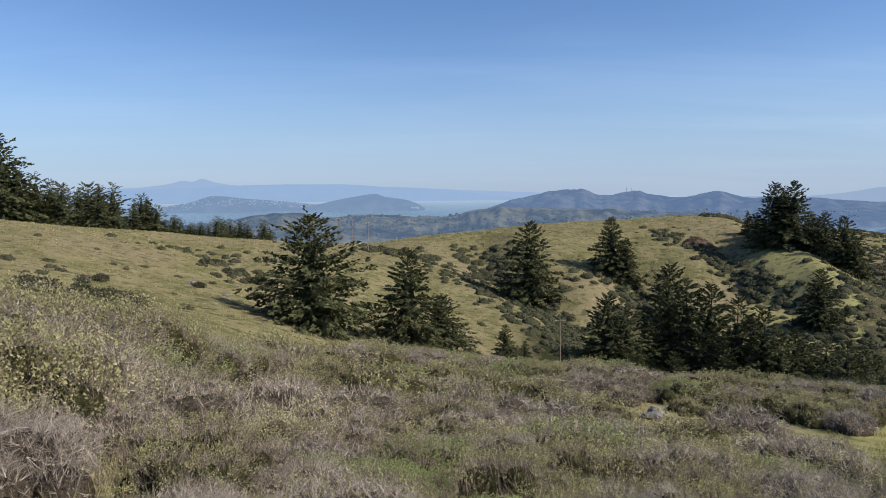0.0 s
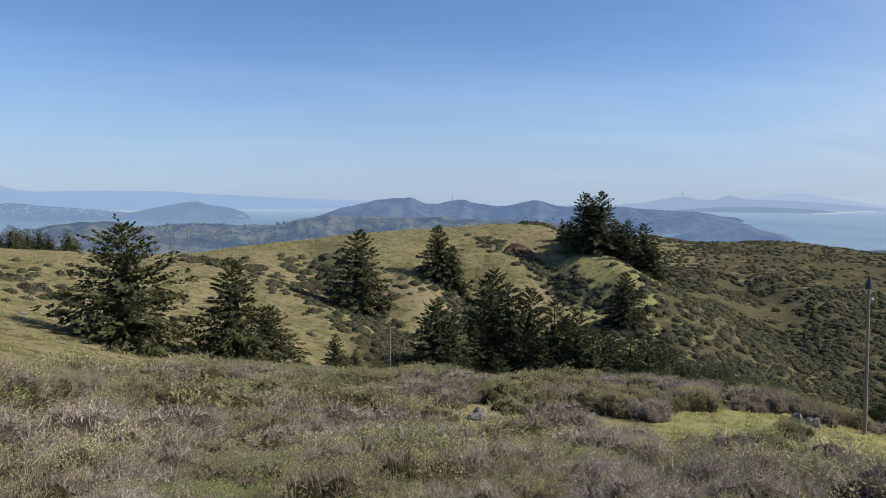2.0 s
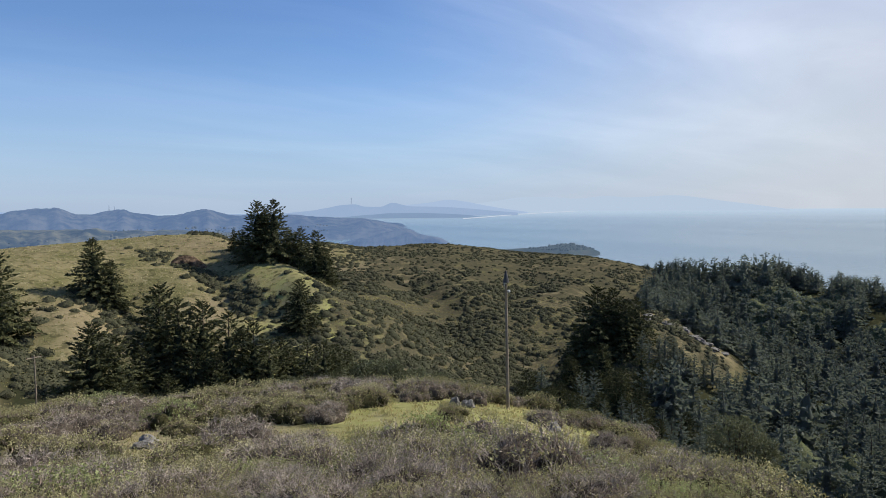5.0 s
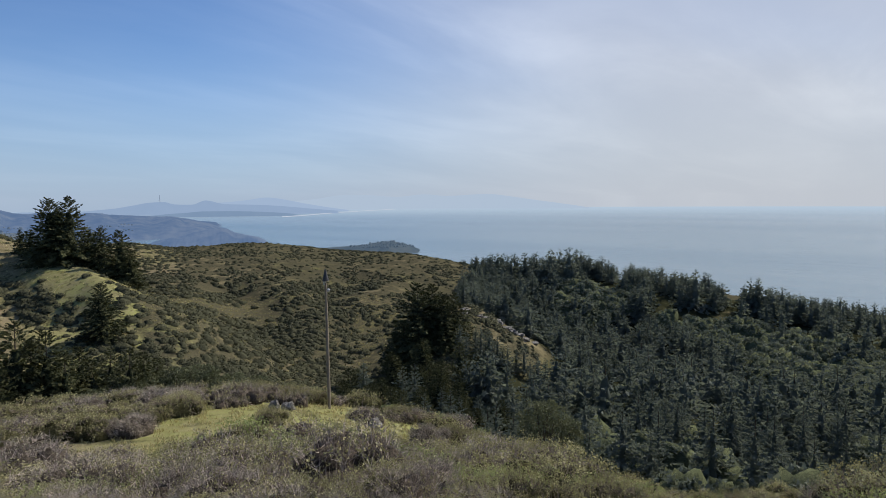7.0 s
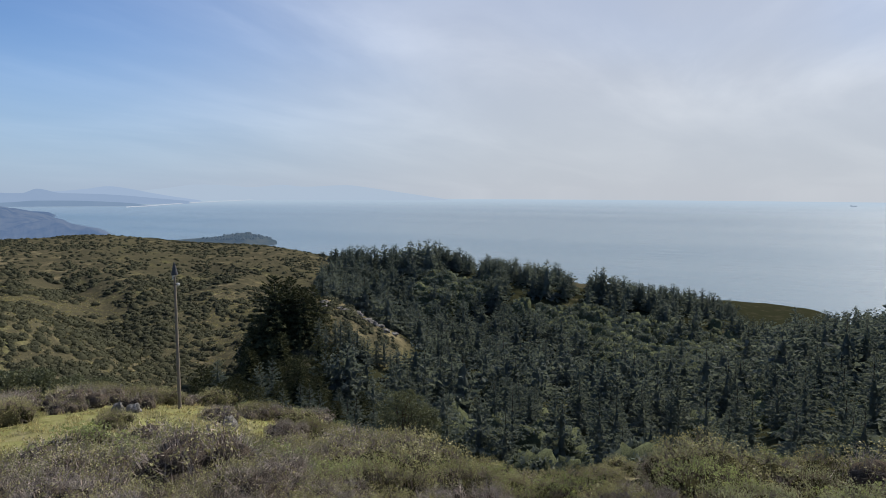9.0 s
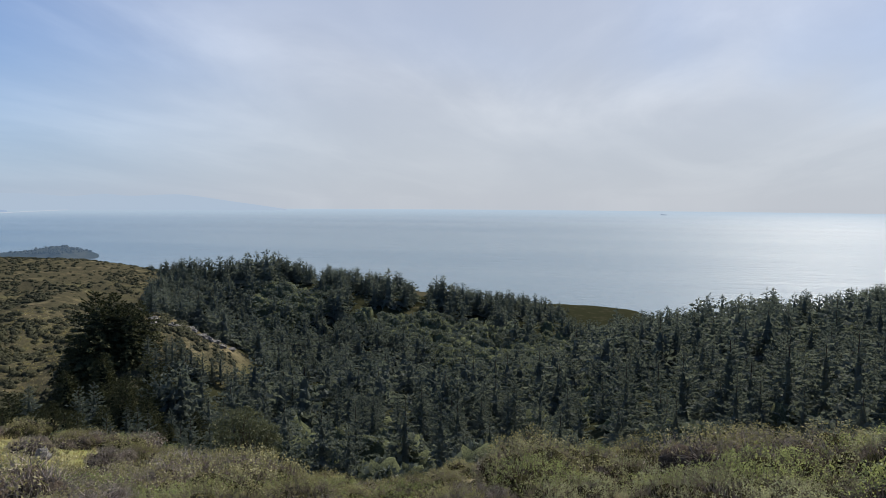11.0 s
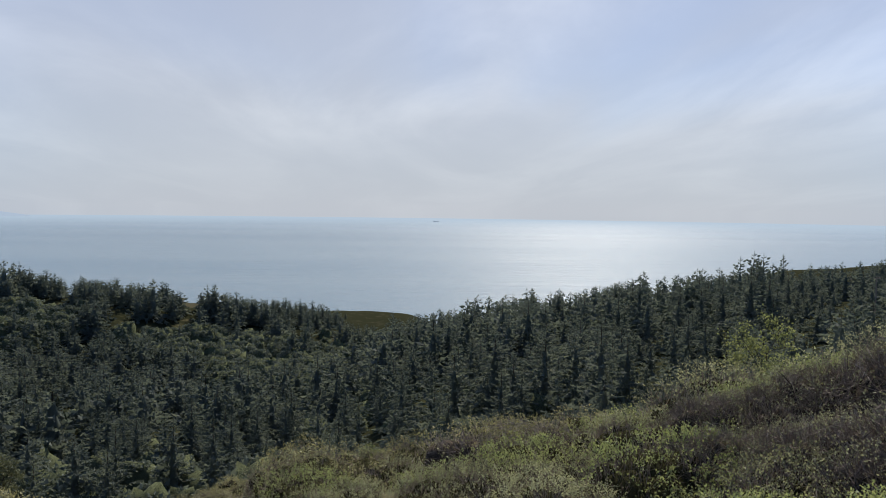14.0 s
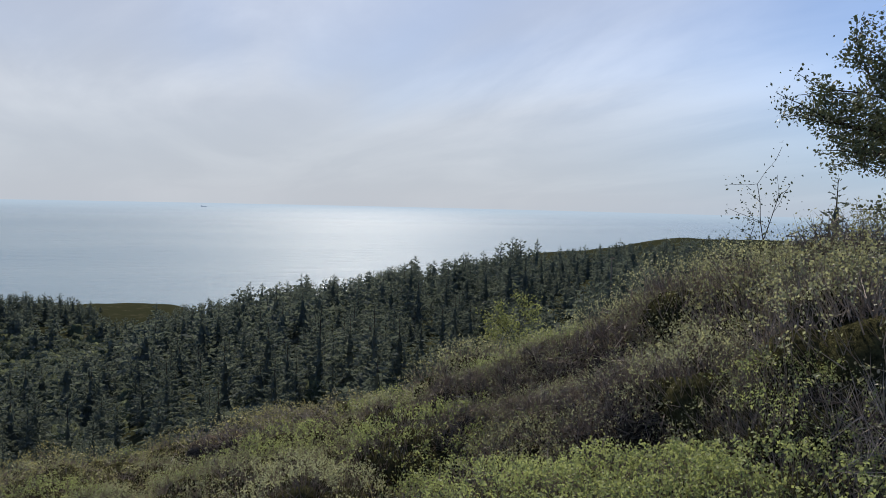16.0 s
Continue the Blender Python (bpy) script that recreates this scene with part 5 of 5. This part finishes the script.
brush_line(20.2, 224, 26.4, 182, 2.4, 160, 1.4)
brush_line(16.4, 240, 19.0, 230, 4.0, 60, 1.1)
brush_line(3.0, 226, 10.5, 150, 5.0, 190, 1.7)
brush_line(-0.5, 200, 9.5, 154, 5.0, 200, 1.3)
brush_line(13.6, 205, 17.0, 150, 5.0, 170, 1.6)
brush_line(10.0, 146, 14.0, 126, 6.0, 150, 1.7)
brush_line(-20.0, 185, -13.5, 140, 6.5, 90, 1.2)
brush_line(-6.5, 214, -1.0, 208, 3.0, 70, 1.4)
brush_line(-33, 140, -22, 120, 12.0, 14, 1.0)
brush_line(20.0, 278, 25.0, 262, 3.0, 60, 1.8)
brush_line(27.0, 150, 33.0, 168, 8.0, 220, 1.15)
# dark brush added in place of the shade the firs cast here
brush_line(45.5, 150, 52.0, 192, 8.0, 240, 1.4)
brush_line(33.0, 190, 44.0, 150, 12.0, 280, 1.3)
brush_line(34.0, 230, 47.0, 190, 9.0, 220, 1.35)
brush_line(54.5, 204, 61.5, 202, 4.0, 70, 1.2)
for i in range(12500):
    b, r = (g.uniform(-36, 30) if i % 4 == 0 else g.uniform(28, 58)), math.sqrt(g.uniform(70 ** 2, 450 ** 2))
    if b > 54 and 150 < r < 225 and g.random() < 0.7:
        continue
    q = toward(b, 0, r)
    v = noise.noise(Vector((q.x * 0.03, q.y * 0.03, 9.0))) + 0.7 * noise.noise(Vector((q.x * 0.075, q.y * 0.075, 4.0)))
    if b < 29:
        if v < 0.42 and g.random() > 0.035:
            continue
        places.append((b, r, g.uniform(0.4, 1.2)))
        continue
    rise = math.degrees(math.atan2(spot(b, r).z - EYE, r))
    brushy = rise - float(np.interp(b, [29, 32, 38, 45, 52, 58], [-6.4, -5.2, -5.6, -6.6, -7.6, -9])) < 0.5 * v
    if r > 335:
        if v < 0.05 and g.random() > 0.3:
            continue
        places.append((b, r, g.uniform(0.6, 1.6)))
    elif brushy:
        if v < -0.22 and g.random() > 0.10:
            continue
        places.append((b, r, g.uniform(0.45, 1.0) ** 1.5 * 1.9 * float(np.interp(r, [100, 160, 340], [1.0, 1.25, 1.2]))))
    elif v > 0.25 or g.random() < 0.12:
        places.append((b, r, g.uniform(0.4, 1.3)))
forest("chaparral", "dark low chaparral bushes dotted over grassy hills", 8, places, tuft, [CHAPARRAL, MASS_DARK])


# ---- poles and wires ----
def utility_pole(label, tall, arms, transformer=False):
    pole = tagged(new("utility_pole"), label, "utility pole", "utility poles")
    s = Shape()
    s.rods(np.array([[0, 0, -0.8], [0, 0, tall * 0.5]]), np.array([[0, 0, tall * 0.5], [0, 0, tall]]), [0.13, 0.11], [0.11, 0.08], 10)
    child("mast", s.mesh("mast", POLE, True), pole)
    for k, z in enumerate(arms):
        bm = bmesh.new()
        bmesh.ops.create_cube(bm, size=1.0, matrix=pose(0, 0.15, z) @ Matrix.Diagonal((2.2, 0.11, 0.13, 1)))
        part("crossarm", bm, POLE, pole)
        for x in (-1.0, -0.35, 0.35, 1.0):
            bm = bmesh.new()
            bmesh.ops.create_cone(bm, cap_ends=True, segments=8, radius1=0.05, radius2=0.07, depth=0.16, matrix=pose(x, 0.15, z + 0.14))
            part("insulator", bm, GLAZE, pole, "brown glazed insulator")
    if transformer:
        bm = bmesh.new()
        bmesh.ops.create_cone(bm, cap_ends=True, segments=14, radius1=0.25, radius2=0.04, depth=0.9, matrix=pose(0, 0, tall + 0.55))
        part("hood", bm, STEEL, pole, "dark pointed hood on the pole top")
        bm = bmesh.new()
        bmesh.ops.create_cone(bm, cap_ends=True, segments=12, radius1=0.11, radius2=0.09, depth=0.5, matrix=pose(0.12, 0, tall + 0.05))
        part("cable_head", bm, CERAMIC, pole, "pale ceramic cable head")
        bm = bmesh.new()
        bmesh.ops.create_uvsphere(bm, u_segments=10, v_segments=6, radius=0.13, matrix=pose(-0.34, 0, tall - 0.55))
        part("insulator", bm, CERAMIC, pole, "pale ceramic insulator")
        bm = bmesh.new()
        bmesh.ops.create_cone(bm, cap_ends=True, segments=8, radius1=0.03, radius2=0.03, depth=0.4, matrix=pose(-0.18, 0, tall - 0.55, 0, 90, 0))
        part("bracket", bm, STEEL, pole, "short steel bracket")
    return pole


m, n = material("brown_glaze")
finish(n, n.mix(n.noise(n.add("ShaderNodeTexCoord").outputs["Object"], 9.0), (0.05, 0.03, 0.02), (0.11, 0.07, 0.05)), 0.25, gloss=0.5)
GLAZE = m
m, n = material("pale_ceramic")
finish(n, n.mix(n.noise(n.add("ShaderNodeTexCoord").outputs["Object"], 6.0), (0.42, 0.42, 0.40), (0.62, 0.61, 0.58)), 0.35, gloss=0.4)
CERAMIC = m
m, n = material("dark_steel")
finish(n, n.mix(n.noise(n.add("ShaderNodeTexCoord").outputs["Object"], 4.0), (0.03, 0.03, 0.032), (0.09, 0.09, 0.09)), 0.5, metal=0.3)
STEEL = m

model = utility_pole("tall weathered timber utility pole on the grassy knoll", 9.6, (), True)
copy_thing(model, Matrix.Translation(spot(44.6, 54.0)) @ pose(0, 0, 0, 0, 1.2, 80))
drop_model(model)
model = utility_pole("short timber utility pole with a crossarm", 9.0, (8.6,))
for b, r, turn, size in ((9.3, 118, 20, 1.0), (-6.0, 210, 60, 1.0), (-8.3, 238, 60, 1.0), (-7.25, 240, 60, 1.0), (126.2, 98, 120, 0.7)):
    copy_thing(model, Matrix.Translation(spot(b, r)) @ pose(0, 0, 0, 0, 0, turn) @ Matrix.Scale(size, 4))
drop_model(model)


m, n = material("black_cable")
finish(n, n.mix(n.noise(n.add("ShaderNodeTexCoord").outputs["Object"], 2.0), (0.012, 0.012, 0.012), (0.03, 0.03, 0.03)), 0.9, gloss=0.0)
CABLE = m


def wires(a, b, sag, lifts):
    """Wires between two places, hanging in a shallow bow."""
    for x, z in lifts:
        cv = bpy.data.curves.new("power_line", "CURVE")
        cv.dimensions, cv.bevel_depth, cv.bevel_resolution = "3D", 0.007, 0
        line = cv.splines.new("POLY")
        line.points.add(30)
        for k in range(31):
            u = k / 30
            q = a.lerp(b, u)
            line.points[k].co = (q.x + x, q.y, q.z + z - sag * 4 * u * (1 - u), 1)
        cv.materials.append(CABLE)
        tagged(new("power_line", cv), "thin dark power line hanging across the valley", "power line", "power lines")


wires(spot(44.6, 54) + Vector((0, 0, 9.3)), spot(126.2, 98) + Vector((0, 0, 6.1)), 5.0, ((-0.9, 0), (0.9, 0), (0, -0.7)))


# ---- rocks ----
def rock(label, bearing, reach, wide, tall, seed):
    bm = bmesh.new()
    bmesh.ops.create_icosphere(bm, subdivisions=3, radius=1.0)
    for v in bm.verts:
        q = v.co * 1.3 + Vector((seed * 3.1, 0, 0))
        k = 1 + 0.45 * noise.noise(q) + 0.18 * noise.noise(q * 3.2)
        v.co = Vector((v.co.x * k * wide / 2, v.co.y * k * wide * 0.38, max(v.co.z, -0.35) * k * tall / 1.3))
    me = bpy.data.meshes.new("rock")
    bm.to_mesh(me)
    bm.free()
    me.materials.append(STONE)
    ob = tagged(new("rock", me), label, "rock", "rocks")
    ob.matrix_world = Matrix.Translation(spot(bearing, reach, -0.2 * tall)) @ pose(0, 0, 0, 0, 0, seed * 47)


for b, r, w, t, k in ((16.7, 39.3, 1.5, 0.6, 1), (40.3, 50.3, 0.85, 0.65, 2), (41.4, 50.6, 1.0, 0.6, 3), (48.2, 47.3, 1.1, 0.65, 4), (-19.4, 118, 1.7, 0.7, 5), (-18.9, 117, 1.1, 0.5, 6),
                      (28.4, 138, 2.6, 1.7, 7), (-17.0, 112, 1.2, 0.4, 8), (22.0, 101, 1.0, 0.5, 9)):
    rock("pale grey weathered boulder in the grass", b, r, w, t, k)
for k in range(22):
    rock("grey lichened outcrop on the rocky spur", 54.6 + 6.4 * k / 22 + g.normal(0, 0.15), g.uniform(207, 214), g.uniform(0.9, 3.6), g.uniform(0.4, 1.2), 20 + k)


def soil_material():
    m, n = material("bare_brown_soil")
    p = n.add("ShaderNodeTexCoord").outputs["Object"]
    v, w = n.noise(p, 0.9, 6.0, 0.65), n.noise(p, 5.0, 4.0)
    finish(n, n.mix(n.ramp(v, 0.35, 0.65), (0.05, 0.035, 0.025), (0.19, 0.135, 0.09)), 0.95, n.math("ADD", v, w), 0.3, 0.05)
    return m


SOIL = soil_material()


def eroded_bank(bearing, reach, wide, tall):
    """A slumped face of bare soil under the turf, hollowed and ribbed."""
    nx, nz = 26, 9
    verts = []
    for i in range(nx):
        for j in range(nz):
            u, w = i / (nx - 1), j / (nz - 1)
            q = spot(bearing + math.degrees((u - 0.5) * wide / reach), reach)
            out = toward(bearing, 0, 1)
            hollow = math.sin(math.pi * u) ** 0.6
            rib = noise.noise(Vector((u * 9, w * 3, 2.2))) * 0.7 + noise.noise(Vector((u * 24, w * 7, 5.0))) * 0.25
            p = q + out * (1.6 * w * w + rib * math.sin(math.pi * w)) + Vector((0, 0, -0.5 + tall * hollow * w + (0.25 if j == nz - 1 else 0)))
            verts.append(tuple(p))
    verts += [tuple(Vector(v) + toward(bearing, 0, 4.0) - Vector((0, 0, 1.2))) for v in verts[nz - 1::nz]]
    faces = [(i * nz + j, i * nz + j + 1, (i + 1) * nz + j + 1, (i + 1) * nz + j) for i in range(nx - 1) for j in range(nz - 1)]
    faces += [(i * nz + nz - 1, nx * nz + i, nx * nz + i + 1, (i + 1) * nz + nz - 1) for i in range(nx - 1)]
    tagged(new("eroded_bank", mesh_of("eroded_bank", verts, faces, SOIL, True)), "slumped bank of bare brown soil on the grassy hill", "bank")


eroded_bank(19.7, 228.0, 11.0, 3.2)


# ---- the tree at the edge of the path ----
def branching(seed, tall, spread, forks, levels, leaves, leaf, thick, lean=(0, 0), clear=0.3):
    """A small tree or shrub of forking, wandering branches, with tufts of leaves along the last twigs."""
    g = rng(seed)
    wood, green = Shape(), Shape()
    ends = []

    def grow(p, d, length, r, level):
        for k in range(3):
            q = p + d * length / 3
            wood.rods(p[None], q[None], [r * (1 - 0.12 * k)], [r * (0.88 - 0.12 * k)], 6 if level < 2 else 3)
            p, d = q, unit(d + g.normal(0, 0.16, 3) + [0, 0, 0.05])
            if level >= levels - 1:
                ends.append((p, d))
            if level < levels and (k > 0 or level > 0):
                for j in range(forks if k == 2 else max(1, forks - 1)):
                    side = g.normal(0, 1, 3) * [1, 1, 0.45]
                    grow(p, unit(d * 0.55 + unit(side) * spread + [lean[0], lean[1], 0.0]), length * g.uniform(0.5, 0.75), r * 0.5, level + 1)

    grow(np.array([0, 0, -0.2]), unit(np.array([lean[0], lean[1], 1.0])), tall * clear + 0.2, thick, 0)
    for p, d in ends:
        if g.random() < 0.12:
            continue
        k = int(g.integers(max(1, leaves // 2), leaves + 1))
        c = p + g.normal(0, 0.065, (k, 3))
        o = unit(g.normal(0, 0.8, (k, 3)) + d * 0.4 + [0, 0, 0.2])
        sz = leaf * g.uniform(0.6, 1.3, (k, 1))
        green.kites(c - o * sz * 0.5, c + o * sz * 0.5, unit(np.cross(o, g.normal(0, 1, (k, 3)))) * sz * 0.3)
    return wood, green


def leafy(name, label, category, leaf_mat, bearing, reach, turn, *shape):
    wood, green = branching(*shape)
    tree = tagged(new(name), label, category)
    child("trunk", wood.mesh("trunk", BARK), tree)
    child("crown", green.mesh("crown", leaf_mat), tree)
    tree.matrix_world = Matrix.Translation(spot(bearing, reach, 0.1)) @ pose(0, 0, 0, 0, 0, turn)


leafy("oak_tree", "small live oak with open leafy crown against the sky", "tree", HOLM, 150.4, 12.0, 30, 91, 6.0, 0.75, 3, 4, 24, 0.048, 0.10, (0.0, 0.0), 0.345)
leafy("twiggy_shrub", "tall twiggy shrub almost bare against the sky", "shrub", HOLM, 141.4, 10.2, 0, 94, 3.2, 0.7, 2, 3, 9, 0.034, 0.026, (0.22, 0.17), 0.38)
leafy("twiggy_shrub", "tall twiggy shrub almost bare against the sky", "shrub", HOLM, 138.0, 11.0, 120, 95, 2.8, 0.6, 2, 3, 2, 0.03, 0.016, (0.0, 0.1), 0.4)
leafy("young_broadleaf_tree", "young broadleaf tree with pale green leaves in the scrub", "tree", FRESH, 119.4, 17.0, 60, 96, 2.6, 0.6, 2, 4, 7, 0.055, 0.03, (0.0, 0.0), 0.4)
sapling = conifer(27, 3.6, 0.8, 80, 12, 0.2, 0.5, 0.05, 0.7, 0.2, 0.3, needles=FIR_HAZED, label="thin young fir tree standing above the scrub")
stand(sapling, 141.5, 22.0)
drop_model(sapling)
trunk, crown = broadleaf_shape(92, 5.0, 1.9, 60, 150, 0.10, 0.08, 0.8)
bay = tagged(new("bay_tree"), "young broadleaf tree at the edge of the scrub", "tree")
child("trunk", trunk.mesh("trunk", BARK), bay)
child("crown", crown.mesh("crown", OAK_NEAR), bay)
bay.matrix_world = Matrix.Translation(spot(62.3, 40.0, 0.1))
trunk, crown = broadleaf_shape(93, 8.0, 3.6, 34, 110, 0.24, 0.15, 0.9)
model = tagged(new("bay_tree"), "round grey-green broadleaf tree beside the fir grove", "tree", "broadleaf trees")
child("trunk", trunk.mesh("trunk", BARK), model)
child("crown", crown.mesh("crown", OAK_NEAR), model)
for b, r, h in ((29.6, 116, 1.25), (31.4, 120, 1.35), (33.0, 117, 1.4), (34.6, 121, 1.35), (36.0, 118, 1.2), (37.4, 124, 1.0), (27.0, 112, 1.1), (15.6, 108, 0.8), (23.2, 108, 0.95), (38.8, 128, 0.9), (30.4, 110, 0.9), (33.8, 111, 0.9), (35.2, 112, 0.8)):
    stand(model, b, r, h, g.uniform(0, 360))
drop_model(model)


# ---- grass ----
def grass(name, label, places, tall, blades, seed, mat=STRAW, broad=0.006):
    """Tufts of grass blades."""
    g = rng(seed)
    s = Shape()
    for b, r in places:
        at = np.array(spot(b, r, 0.02))
        k = blades
        root = at + g.normal(0, 0.09 + r / 900, (k, 3)) * [1, 1, 0]
        d = unit(g.normal(0, 0.45, (k, 3)) * [1, 1, 0] + [0, 0, 1.0])
        s.slivers(root, root + d * (tall * g.uniform(0.4, 1.2, (k, 1))), unit(np.cross(d, g.normal(0, 1, (k, 3)))) * broad * (1 + r / 10))
    tagged(new(name, s.mesh(name, mat)), label, "grass", kind="stuff")


grass("path_grass", "dry and green grass tufts among the near shrubs", [(g.uniform(-42, 80) if i % 5 else g.uniform(80, 150), math.sqrt(g.uniform(2.0 ** 2, 9.0 ** 2))) for i in range(1100)], 0.30, 22, 95)
grass("knoll_grass", "short green grass tufts on the knoll and slope", [(g.uniform(-15, 56), math.sqrt(g.uniform(14 ** 2, 62 ** 2))) for i in range(3500)], 0.28, 12, 96)
grass("hill_tussocks", "pale and olive grass tussocks over the hills", [(g.uniform(-36, 56), math.sqrt(g.uniform(62 ** 2, 300 ** 2))) for i in range(24000)], 0.30, 5, 97)

grass("green_grass", "fresh green grass blades at the edge of the path", [(g.uniform(-31, -21), g.uniform(3.0, 4.4)) for i in range(70)] + [(g.uniform(-20, 4), g.uniform(3.4, 5.0)) for i in range(40)], 0.34, 16, 98, LUSH, 0.009)
